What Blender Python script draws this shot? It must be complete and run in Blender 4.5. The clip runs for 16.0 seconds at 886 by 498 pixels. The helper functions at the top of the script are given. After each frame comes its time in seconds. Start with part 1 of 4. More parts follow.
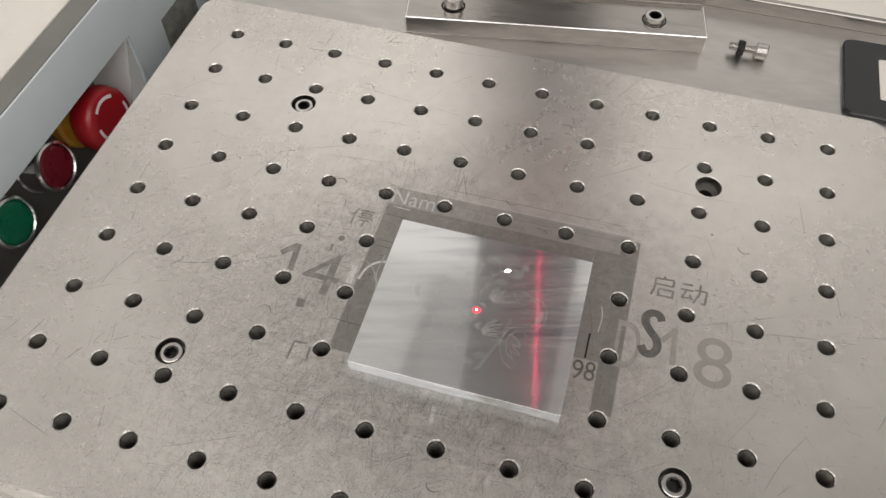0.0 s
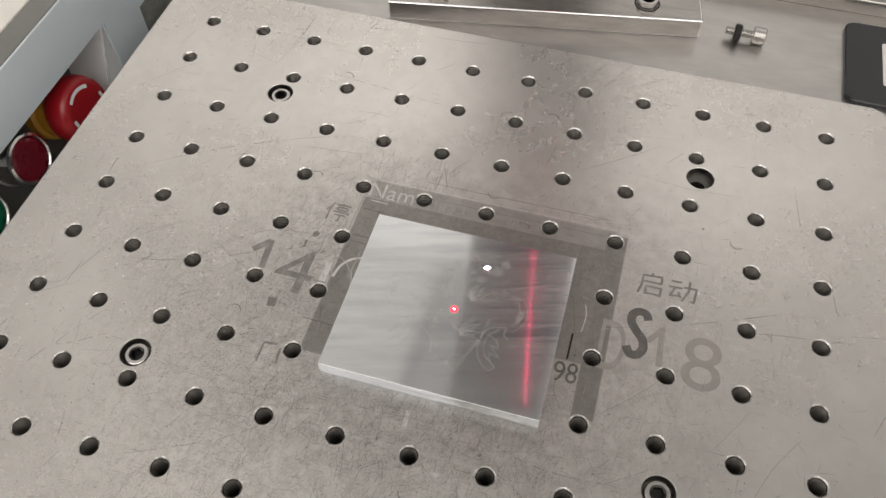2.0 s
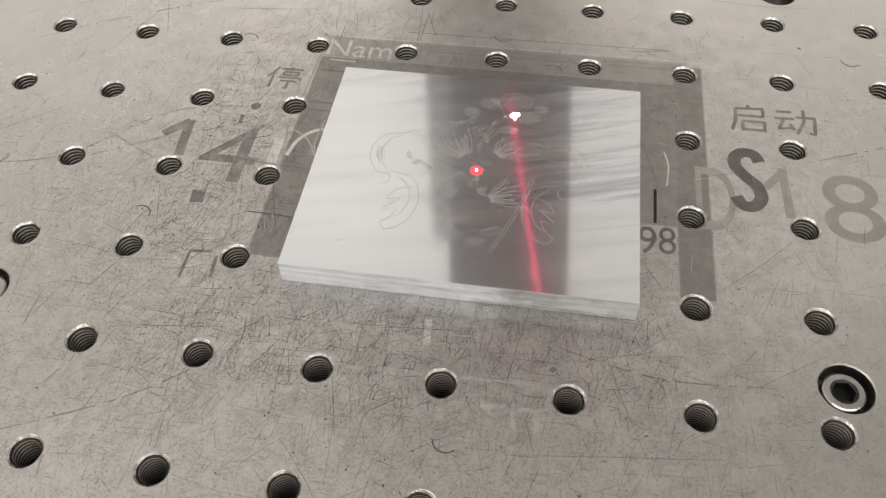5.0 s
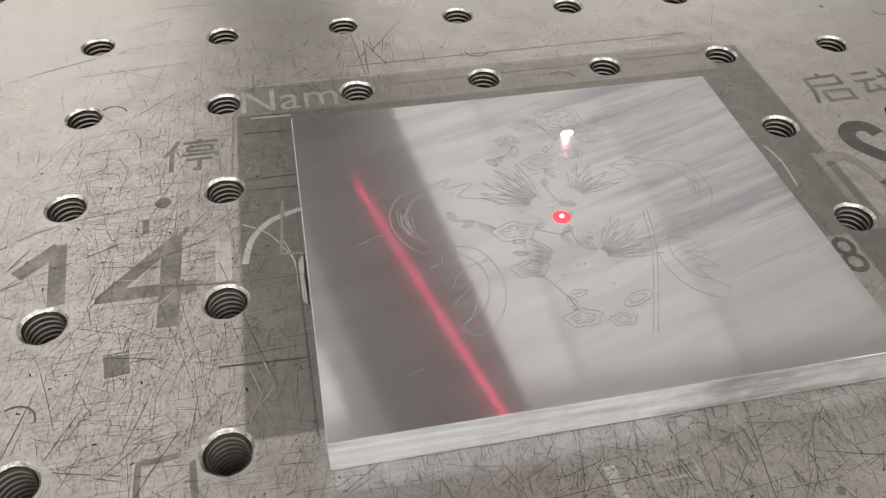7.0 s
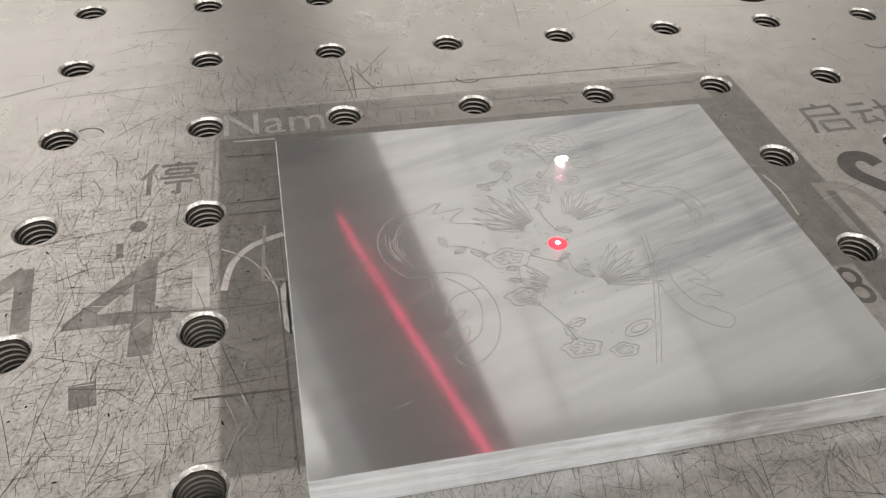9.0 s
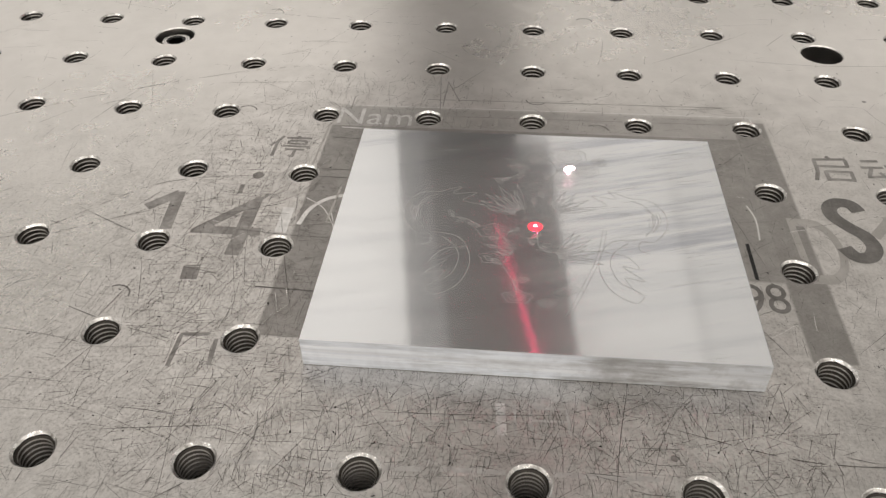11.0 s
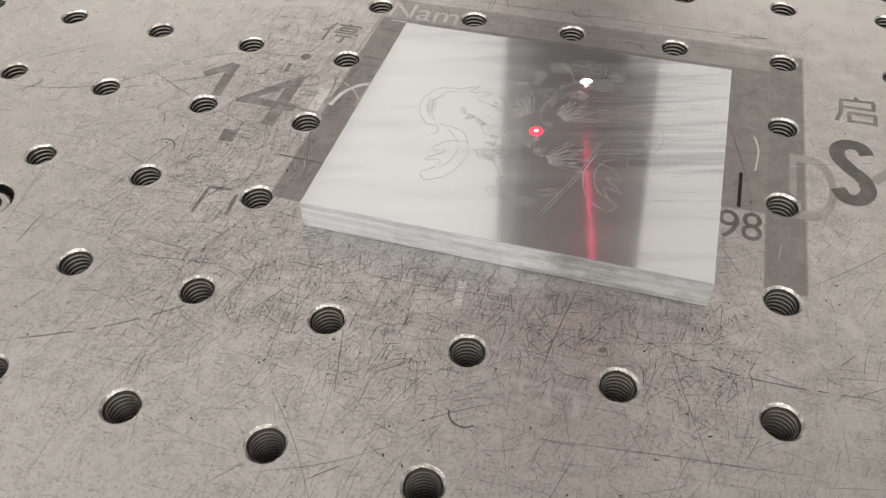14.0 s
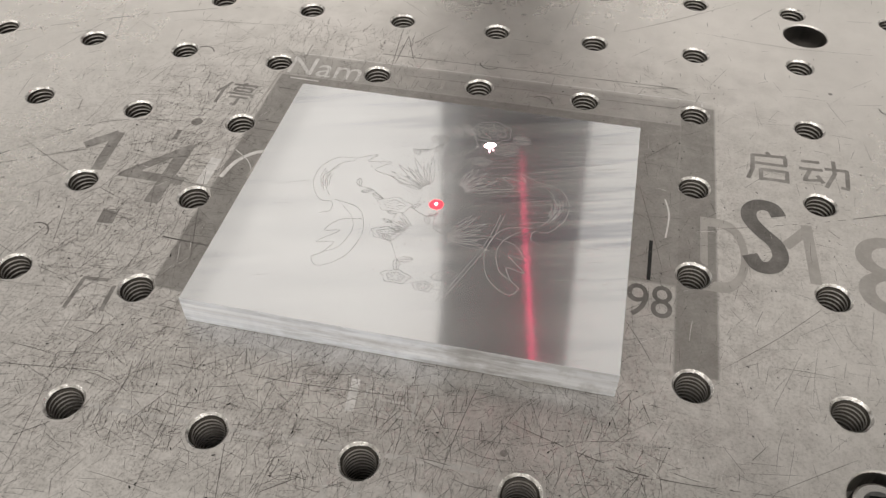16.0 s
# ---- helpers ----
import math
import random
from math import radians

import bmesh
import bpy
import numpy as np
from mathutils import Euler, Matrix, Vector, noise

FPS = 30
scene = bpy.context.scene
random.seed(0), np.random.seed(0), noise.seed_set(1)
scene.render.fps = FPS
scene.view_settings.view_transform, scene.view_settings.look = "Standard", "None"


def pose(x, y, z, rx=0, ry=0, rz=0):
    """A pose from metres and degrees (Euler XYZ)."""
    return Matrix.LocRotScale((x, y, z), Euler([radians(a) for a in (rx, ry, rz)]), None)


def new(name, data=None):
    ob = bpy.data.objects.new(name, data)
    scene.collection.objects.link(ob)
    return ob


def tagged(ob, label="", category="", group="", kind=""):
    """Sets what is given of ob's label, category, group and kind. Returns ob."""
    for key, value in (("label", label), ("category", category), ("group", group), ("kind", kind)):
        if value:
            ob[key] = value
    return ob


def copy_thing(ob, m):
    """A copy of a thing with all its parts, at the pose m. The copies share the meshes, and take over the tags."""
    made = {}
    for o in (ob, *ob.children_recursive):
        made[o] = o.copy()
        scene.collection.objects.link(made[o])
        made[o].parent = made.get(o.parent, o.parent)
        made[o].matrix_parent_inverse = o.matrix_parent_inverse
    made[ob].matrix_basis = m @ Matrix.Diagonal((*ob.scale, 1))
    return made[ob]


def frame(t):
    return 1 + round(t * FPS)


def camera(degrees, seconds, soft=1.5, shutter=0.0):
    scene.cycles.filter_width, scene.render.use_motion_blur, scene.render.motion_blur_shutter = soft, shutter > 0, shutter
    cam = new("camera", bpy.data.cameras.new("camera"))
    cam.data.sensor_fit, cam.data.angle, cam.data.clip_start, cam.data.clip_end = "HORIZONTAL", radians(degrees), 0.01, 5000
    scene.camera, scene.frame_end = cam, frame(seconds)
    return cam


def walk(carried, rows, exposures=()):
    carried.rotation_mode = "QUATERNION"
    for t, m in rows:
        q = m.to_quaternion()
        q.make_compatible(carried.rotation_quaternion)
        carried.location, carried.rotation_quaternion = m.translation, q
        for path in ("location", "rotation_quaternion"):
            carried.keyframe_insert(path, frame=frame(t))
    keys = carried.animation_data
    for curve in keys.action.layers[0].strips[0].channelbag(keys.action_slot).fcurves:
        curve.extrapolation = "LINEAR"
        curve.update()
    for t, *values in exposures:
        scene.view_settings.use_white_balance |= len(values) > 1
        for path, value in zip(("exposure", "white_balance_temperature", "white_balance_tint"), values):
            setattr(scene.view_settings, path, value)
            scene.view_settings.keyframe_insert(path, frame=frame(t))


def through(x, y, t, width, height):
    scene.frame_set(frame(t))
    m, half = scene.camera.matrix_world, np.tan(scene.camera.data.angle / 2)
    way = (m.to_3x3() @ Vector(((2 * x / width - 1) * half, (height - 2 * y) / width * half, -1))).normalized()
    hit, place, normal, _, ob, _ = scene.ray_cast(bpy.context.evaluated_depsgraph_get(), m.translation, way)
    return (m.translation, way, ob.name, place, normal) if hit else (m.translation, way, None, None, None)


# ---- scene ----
cam = camera(57.6, 16.0, soft=1.4)
# seconds, eye in metres, Euler angles in degrees
ROWS = [
    (0.0, 0.1793, -0.2722, 0.2568, 35.50, -0.12, 15.74),
    (0.5, 0.1811, -0.2726, 0.2565, 35.33, 0.05, 15.90),
    (1.0, 0.1860, -0.2667, 0.2558, 35.24, 0.28, 15.93),
    (1.5, 0.1872, -0.2628, 0.2532, 34.87, 0.53, 16.00),
    (2.0, 0.1879, -0.2591, 0.2483, 34.55, 0.55, 15.99),
    (2.5, 0.1893, -0.2577, 0.2240, 34.07, 0.89, 15.98),
    (3.0, 0.1891, -0.2555, 0.2135, 33.41, 1.22, 15.86),
    (3.5, 0.1922, -0.2543, 0.2174, 33.10, 1.54, 15.33),
    (4.0, 0.1893, -0.2540, 0.2117, 34.05, 1.55, 13.98),
    (4.5, 0.1795, -0.2543, 0.1980, 35.45, 1.30, 11.99),
    (4.7, 0.1733, -0.2537, 0.1723, 36.59, 1.20, 10.66),
    (6.8, 0.1210, -0.2100, 0.0862, 44.53, -0.26, -8.09),
    (7.0, 0.1146, -0.2064, 0.0874, 45.22, -0.74, -11.21),
    (7.5, 0.1097, -0.2033, 0.0845, 46.86, -1.69, -16.06),
    (8.0, 0.1101, -0.1999, 0.0827, 47.65, -1.96, -16.36),
    (8.5, 0.1132, -0.1988, 0.0798, 47.79, -1.92, -14.56),
    (9.0, 0.1142, -0.2036, 0.0818, 48.19, -1.87, -11.78),
    (9.2, 0.1122, -0.2142, 0.0846, 48.33, -1.89, -10.16),
    (11.3, 0.1583, -0.2429, 0.1020, 49.90, 0.94, 8.58),
    (11.5, 0.1678, -0.2379, 0.1008, 49.74, 1.09, 11.09),
    (12.0, 0.1767, -0.2350, 0.1088, 48.29, 1.71, 15.71),
    (12.5, 0.1800, -0.2349, 0.1246, 45.85, 1.71, 16.76),
    (13.0, 0.1767, -0.2435, 0.1256, 44.67, 1.21, 16.76),
    (13.5, 0.1745, -0.2497, 0.1130, 43.81, 0.90, 16.60),
    (14.0, 0.1698, -0.2519, 0.1090, 43.25, 0.84, 16.19),
    (14.5, 0.1656, -0.2480, 0.1039, 43.12, 0.64, 15.33),
    (15.0, 0.1673, -0.2331, 0.1038, 43.05, 0.67, 14.37),
    (15.5, 0.1732, -0.2308, 0.1115, 43.38, 0.17, 13.19),
    (16.0, 0.1758, -0.2323, 0.1123, 43.46, 0.00, 12.39),
]
walk(cam, [(t, pose(x, y, z, rx, ry, rz)) for t, x, y, z, rx, ry, rz in ROWS])
scene.view_settings.exposure = -0.58

# ---- world and lamps ----
world = bpy.data.worlds.new("workshop_air")
scene.world = world
world.use_nodes = True
world.node_tree.nodes["Background"].inputs["Color"].default_value = (0.9, 0.95, 1.0, 1)
world.node_tree.nodes["Background"].inputs["Strength"].default_value = 0.2

# unseen fill panels, added and powered separately to set each area's brightness
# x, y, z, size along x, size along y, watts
FILL_PANELS = [
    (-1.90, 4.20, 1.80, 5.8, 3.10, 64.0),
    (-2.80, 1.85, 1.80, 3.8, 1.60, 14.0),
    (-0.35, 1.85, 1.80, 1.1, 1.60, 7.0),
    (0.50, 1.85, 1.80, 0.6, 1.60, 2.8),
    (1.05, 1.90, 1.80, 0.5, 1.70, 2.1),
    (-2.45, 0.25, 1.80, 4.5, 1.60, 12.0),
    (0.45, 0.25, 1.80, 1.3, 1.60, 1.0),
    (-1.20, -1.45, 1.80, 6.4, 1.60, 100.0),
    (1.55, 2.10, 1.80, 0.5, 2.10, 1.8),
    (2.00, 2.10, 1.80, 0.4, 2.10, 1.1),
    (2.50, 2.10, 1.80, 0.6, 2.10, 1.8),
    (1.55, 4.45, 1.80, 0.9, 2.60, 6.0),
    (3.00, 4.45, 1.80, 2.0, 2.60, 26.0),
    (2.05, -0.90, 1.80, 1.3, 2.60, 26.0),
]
for tx, ty, tz, sx, sy, watts in FILL_PANELS:
    lamp = bpy.data.lights.new("fill_light", "AREA")
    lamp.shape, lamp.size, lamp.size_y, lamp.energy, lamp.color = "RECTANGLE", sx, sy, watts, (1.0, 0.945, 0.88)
    new("fill_light", lamp).matrix_world = pose(tx, ty, tz)

# the red pointer and the engraving point scatter light over the block
for lx, ly, lz, watts, colour in ((0.1504, -0.1227, 0.0067, 0.00016, (1.0, 0.03, 0.10)), (0.1573, -0.1029, 0.0070, 0.0005, (1.0, 0.36, 0.45))):
    lamp = bpy.data.lights.new("laser_scatter", "POINT")
    lamp.energy, lamp.color, lamp.shadow_soft_size = watts, colour, 0.00015
    new("laser_scatter", lamp).location = (lx, ly, lz)

# ---- materials ----
def grey(v, warm=0.0):
    return (v * (1 + warm), v, v * (1 - warm), 1)


class Nodes:
    """A small builder of node materials."""

    def __init__(self, name):
        self.mat = bpy.data.materials.new(name)
        self.mat.use_nodes = True
        self.tree = self.mat.node_tree
        self.bsdf = self.tree.nodes["Principled BSDF"]
        self.coord = self.tree.nodes.new("ShaderNodeTexCoord").outputs["Object"]

    def put(self, kind):
        return self.tree.nodes.new(kind)

    def link(self, a, b):
        self.tree.links.new(a, b)

    def mapped(self, scale=(1, 1, 1), turn=0.0):
        """The object's coordinates, turned so that the pattern leans turn degrees, then scaled."""
        a, b = self.put("ShaderNodeMapping"), self.put("ShaderNodeMapping")
        a.inputs["Rotation"].default_value = (0, 0, radians(-turn))
        b.inputs["Scale"].default_value = scale
        self.link(self.coord, a.inputs["Vector"])
        self.link(a.outputs["Vector"], b.inputs["Vector"])
        return b.outputs["Vector"]

    def noise(self, scale, detail=3.0, rough=0.55, vector=None):
        n = self.put("ShaderNodeTexNoise")
        n.inputs["Scale"].default_value, n.inputs["Detail"].default_value, n.inputs["Roughness"].default_value = scale, detail, rough
        self.link(vector or self.coord, n.inputs["Vector"])
        return n.outputs["Fac"]

    def span(self, value, a, b, lo=0.0, hi=1.0, smooth=False):
        n = self.put("ShaderNodeMapRange")
        n.clamp = True
        if smooth:
            n.interpolation_type = "SMOOTHSTEP"
        self.link(value, n.inputs["Value"])
        for key, v in (("From Min", a), ("From Max", b), ("To Min", lo), ("To Max", hi)):
            n.inputs[key].default_value = v
        return n.outputs["Result"]

    def calc(self, op, a, b):
        n = self.put("ShaderNodeMath")
        n.operation = op
        for k, v in enumerate((a, b)):
            if isinstance(v, (int, float)):
                n.inputs[k].default_value = v
            else:
                self.link(v, n.inputs[k])
        return n.outputs[0]

    def blend(self, fac, a, b):
        n = self.put("ShaderNodeMix")
        n.data_type = "RGBA"
        if isinstance(fac, (int, float)):
            n.inputs[0].default_value = fac
        else:
            self.link(fac, n.inputs[0])
        for k, v in ((6, a), (7, b)):
            if isinstance(v, tuple):
                n.inputs[k].default_value = v
            else:
                self.link(v, n.inputs[k])
        return n.outputs[2]

    def bump(self, height, strength, distance):
        n = self.put("ShaderNodeBump")
        n.inputs["Strength"].default_value, n.inputs["Distance"].default_value = strength, distance
        self.link(height, n.inputs["Height"])
        self.link(n.outputs["Normal"], self.bsdf.inputs["Normal"])

    def done(self, colour=None, metal=0.0, rough=0.5, **more):
        for key, value in (("Base Color", colour), ("Metallic", metal), ("Roughness", rough), *more.items()):
            if value is None:
                continue
            if isinstance(value, (int, float, tuple)):
                self.bsdf.inputs[key].default_value = value
            else:
                self.link(value, self.bsdf.inputs[key])
        return self.mat

    def box(self, x0, x1, y0, y1, soft):
        """A soft-edged rectangle of the object's x and y, in mm."""
        s = self.put("ShaderNodeSeparateXYZ")
        self.link(self.coord, s.inputs[0])
        a = self.calc("MULTIPLY", self.span(s.outputs[0], (x0 - soft) / 1000, (x0 + soft) / 1000, smooth=True), self.span(s.outputs[0], (x1 - soft) / 1000, (x1 + soft) / 1000, 1, 0, smooth=True))
        b = self.calc("MULTIPLY", self.span(s.outputs[1], (y0 - soft) / 1000, (y0 + soft) / 1000, smooth=True), self.span(s.outputs[1], (y1 - soft) / 1000, (y1 + soft) / 1000, 1, 0, smooth=True))
        return self.calc("MULTIPLY", a, b)


def plate_material():
    n = Nodes("blasted_steel")
    cloud = n.span(n.noise(13, 3), 0.35, 0.66)
    blot = n.span(n.noise(160, 4, 0.6), 0.38, 0.7)
    grain = n.noise(2600, 2)
    speck = n.span(n.noise(1700, 5, 0.8), 0.50, 0.62)
    mott = n.span(n.noise(420, 4, 0.7), 0.46, 0.66)
    pale = n.span(n.noise(1100, 4, 0.75), 0.60, 0.72)
    pits = n.span(n.noise(700, 3, 0.7), 0.66, 0.72)
    streak_a = n.span(n.noise(1, 5, 0.65, n.mapped((160, 3600, 1), 6)), 0.57, 0.72)
    streak_b = n.span(n.noise(1, 5, 0.65, n.mapped((3600, 150, 1), -6)), 0.57, 0.72)
    streak_c = n.span(n.noise(1, 5, 0.65, n.mapped((3200, 170, 1), 32)), 0.58, 0.73)
    streak_d = n.span(n.noise(1, 5, 0.65, n.mapped((3200, 190, 1), -40)), 0.60, 0.74)
    field = n.box(102, 204.3, -149, -70.5, 0.5)
    band = n.box(196.8, 204.3, -148, -72, 0.35)
    side = n.box(102.3, 113, -149, -79.5, 0.35)
    inner = n.box(186, 197.5, -128.5, -80, 0.5)
    top = n.calc("MAXIMUM", n.box(112, 197, -92, -79.5, 0.35), n.calc("MULTIPLY", n.box(103, 200, -80, -70.4, 1.2), 0.55))
    # soot round the block, with the laser head's soft dark reflection painted in
    soot_shade = n.box(80, 222, -190, -54, 30)
    worn = n.box(40, 232, -240, -84, 36)
    base = n.blend(cloud, grey(0.62, 0.04), grey(0.745, 0.036))
    base = n.blend(n.calc("MULTIPLY", blot, 0.12), base, grey(0.46, 0.055))
    rubbed = n.calc("ADD", 0.06, n.calc("MULTIPLY", worn, 0.80))
    lines = n.calc("ADD", n.calc("ADD", n.calc("MULTIPLY", streak_a, 0.45), n.calc("MULTIPLY", streak_d, 0.5)), n.calc("ADD", n.calc("MULTIPLY", streak_b, 0.75), n.calc("MULTIPLY", streak_c, 0.6)))
    base = n.blend(n.calc("MULTIPLY", lines, n.calc("MULTIPLY", rubbed, 0.5)), base, grey(0.24, 0.05))
    base = n.blend(n.calc("MULTIPLY", speck, n.calc("MULTIPLY", rubbed, n.span(blot, 0.0, 1.0, 0.25, 0.9))), base, grey(0.20, 0.07))
    base = n.blend(n.calc("MULTIPLY", mott, n.calc("MULTIPLY", rubbed, 0.28)), base, grey(0.26, 0.06))
    base = n.blend(n.calc("MULTIPLY", pale, n.calc("MULTIPLY", rubbed, 0.6)), base, grey(0.92, 0.03))
    base = n.blend(n.calc("MULTIPLY", pits, n.calc("MULTIPLY", rubbed, 0.5)), base, grey(0.16, 0.05))
    base = n.blend(n.calc("MULTIPLY", soot_shade, n.calc("ADD", 0.17, n.calc("MULTIPLY", blot, 0.25))), base, grey(0.26, 0.05))
    base = n.blend(n.calc("MULTIPLY", field, 0.16), base, grey(0.28, 0.05))
    base = n.blend(n.calc("MULTIPLY", n.calc("MAXIMUM", n.calc("MAXIMUM", band, side), n.calc("MAXIMUM", n.calc("MULTIPLY", inner, 0.9), top)), n.calc("ADD", n.span(mott, 0.0, 1.0, 0.62, 0.42), n.calc("MULTIPLY", grain, 0.22))), base, grey(0.19, 0.06))
    rough = n.calc("ADD", n.calc("ADD", n.calc("MULTIPLY", blot, 0.03), n.calc("MULTIPLY", n.calc("MULTIPLY", mott, worn), 0.04)), n.calc("ADD", n.span(cloud, 0.0, 1.0, 0.25, 0.29), n.calc("MULTIPLY", soot_shade, 0.05)))
    n.bump(n.calc("ADD", n.calc("MULTIPLY", grain, 0.5), n.calc("MULTIPLY", lines, -0.8)), 0.16, 0.0002)
    return n.done(base, 1.0, rough)


def block_material():
    n = Nodes("brushed_aluminium")
    fine = n.noise(1, 3, 0.6, n.mapped((40, 2400, 900), 16))
    hair = n.span(n.noise(1, 4, 0.65, n.mapped((34, 1000, 900), 17)), 0.56, 0.74)
    broad = n.noise(1, 4, 0.6, n.mapped((14, 190, 200), 15))
    patch = n.noise(38, 4, 0.6)
    smear = n.span(n.noise(60, 5, 0.65, n.mapped((1, 2.6, 1), 10)), 0.46, 0.70)
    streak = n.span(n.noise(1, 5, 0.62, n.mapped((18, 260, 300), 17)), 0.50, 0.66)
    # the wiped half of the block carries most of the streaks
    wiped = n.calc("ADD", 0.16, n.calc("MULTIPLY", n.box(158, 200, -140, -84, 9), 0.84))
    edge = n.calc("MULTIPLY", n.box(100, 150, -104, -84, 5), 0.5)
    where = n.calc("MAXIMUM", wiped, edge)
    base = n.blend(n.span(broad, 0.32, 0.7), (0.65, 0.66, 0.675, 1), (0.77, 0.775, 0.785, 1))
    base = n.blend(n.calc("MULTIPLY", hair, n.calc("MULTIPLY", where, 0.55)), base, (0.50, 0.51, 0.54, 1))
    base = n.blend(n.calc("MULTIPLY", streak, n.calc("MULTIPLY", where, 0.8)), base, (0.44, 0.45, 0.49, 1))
    base = n.blend(n.calc("MULTIPLY", smear, n.span(patch, 0.42, 0.62, 0.0, 0.34)), base, (0.46, 0.46, 0.47, 1))
    rough = n.calc("ADD", n.span(broad, 0.3, 0.72, 0.068, 0.082), n.calc("MULTIPLY", n.span(patch, 0.4, 0.65), 0.02))
    n.bump(n.calc("ADD", n.calc("MULTIPLY", fine, 0.5), n.calc("MULTIPLY", broad, 0.4)), 0.02, 0.0002)
    along = n.put("ShaderNodeCombineXYZ")
    along.inputs[0].default_value, along.inputs[1].default_value = -0.25, 0.97
    # a second, duller lobe: the brushed surface is bright and hazy at once
    haze = n.put("ShaderNodeBsdfPrincipled")
    haze.inputs["Metallic"].default_value, haze.inputs["Roughness"].default_value, haze.inputs["Anisotropic"].default_value = 1.0, 0.27, 0.2
    n.link(base, haze.inputs["Base Color"])
    n.link(along.outputs[0], haze.inputs["Tangent"])
    both = n.put("ShaderNodeMixShader")
    n.link(n.span(broad, 0.3, 0.7, 0.40, 0.47), both.inputs[0])
    n.link(n.bsdf.outputs[0], both.inputs[1])
    n.link(haze.outputs[0], both.inputs[2])
    n.link(both.outputs[0], n.tree.nodes["Material Output"].inputs["Surface"])
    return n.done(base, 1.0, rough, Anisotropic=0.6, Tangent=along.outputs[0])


def sawn_material():
    n = Nodes("sawn_aluminium")
    line = n.noise(1, 4, 0.6, n.mapped((14, 900, 1300)))
    band = n.noise(1, 3, 0.5, n.mapped((9, 200, 620)))
    smear = n.span(n.noise(1, 5, 0.65, n.mapped((70, 300, 420), 0)), 0.47, 0.66)
    blot = n.span(n.noise(190, 4, 0.65), 0.50, 0.68)
    base = n.blend(n.span(line, 0.3, 0.7), (0.70, 0.75, 0.83, 1), (0.93, 0.96, 1.0, 1))
    base = n.blend(n.span(band, 0.50, 0.66, 0.0, 0.5), base, (0.50, 0.52, 0.56, 1))
    # the right half is darker, with stronger smears and blots
    right_half = n.box(158, 200, -170, -80, 9)
    base = n.blend(n.calc("MULTIPLY", smear, n.calc("ADD", 0.40, n.calc("MULTIPLY", right_half, 0.5))), base, grey(0.24, 0.02))
    base = n.blend(n.calc("MULTIPLY", blot, n.calc("ADD", 0.14, n.calc("MULTIPLY", right_half, 0.4))), base, grey(0.20, 0.04))
    base = n.blend(n.calc("MULTIPLY", right_half, 0.45), base, grey(0.36, 0.01))
    n.bump(n.calc("ADD", line, band), 0.4, 0.0003)
    upright = n.put("ShaderNodeCombineXYZ")
    upright.inputs[2].default_value = 1.0
    return n.done(base, 0.48, 0.42, Anisotropic=0.8, Tangent=upright.outputs[0])


def metal(name, value, rough, warm=0.02, scale=120, stretch=(1, 1, 1), dent=0.06):
    n = Nodes(name)
    big = n.noise(scale, 4, 0.6, n.mapped(stretch))
    fine = n.noise(scale * 14, 2)
    base = n.blend(n.span(big, 0.35, 0.7), grey(value * 0.84, warm), grey(min(value * 1.08, 0.97), warm))
    n.bump(n.calc("ADD", fine, big), dent, 0.0002)
    return n.done(base, 1.0, n.span(big, 0.3, 0.7, rough * 0.85, rough * 1.2))


def rim_material():
    """A cut chamfer, bright where it is rubbed and dark where dirt sits."""
    n = Nodes("worn_chamfer")
    nick = n.span(n.noise(520, 5, 0.7), 0.40, 0.62)
    base = n.blend(nick, grey(0.80, 0.02), grey(0.30, 0.05))
    n.bump(n.noise(900, 4, 0.7), 0.5, 0.0003)
    return n.done(base, 1.0, n.span(nick, 0.0, 1.0, 0.26, 0.42))


def worn_etch(name, value, through=0.7):
    """An etched mark, rubbed through in patches and crossed by fine scratches."""
    n = Nodes(name)
    rub = n.span(n.noise(150, 5, 0.7), 0.44, 0.72)
    speck = n.span(n.noise(1300, 4, 0.75), 0.52, 0.66)
    line = n.span(n.noise(1, 5, 0.65, n.mapped((2600, 120, 1), -8)), 0.56, 0.72)
    base = n.blend(n.calc("MULTIPLY", rub, through), grey(value, 0.05), grey(0.52, 0.04))
    base = n.blend(n.calc("MULTIPLY", n.calc("MAXIMUM", speck, line), through * 0.6), base, grey(0.5, 0.04))
    n.bump(n.noise(2600, 2), 0.1, 0.0002)
    return n.done(base, 1.0, n.span(rub, 0.0, 1.0, 0.42, 0.32))


def paint(name, colour, rough, scale=60, wear=0.12, coat=0.0):
    n = Nodes(name)
    big = n.noise(scale, 4, 0.6)
    spots = n.span(n.noise(scale * 9, 3, 0.65), 0.62, 0.74)
    c = (*colour, 1)
    d = tuple(v * (1 - wear) for v in colour) + (1,)
    base = n.blend(n.span(big, 0.35, 0.7), d, c)
    base = n.blend(n.calc("MULTIPLY", spots, wear), base, tuple(v * 0.45 for v in colour) + (1,))
    n.bump(n.noise(scale * 20, 2), 0.05, 0.0002)
    return n.done(base, 0.0, n.span(big, 0.3, 0.7, rough * 0.9, rough * 1.15), **{"Coat Weight": coat})


def glow(name, colour, strength):
    m = bpy.data.materials.new(name)
    m.use_nodes = True
    b = m.node_tree.nodes["Principled BSDF"]
    b.inputs["Base Color"].default_value = (0.1, 0.1, 0.1, 1)
    b.inputs["Emission Color"].default_value, b.inputs["Emission Strength"].default_value = (*colour, 1), strength
    return m


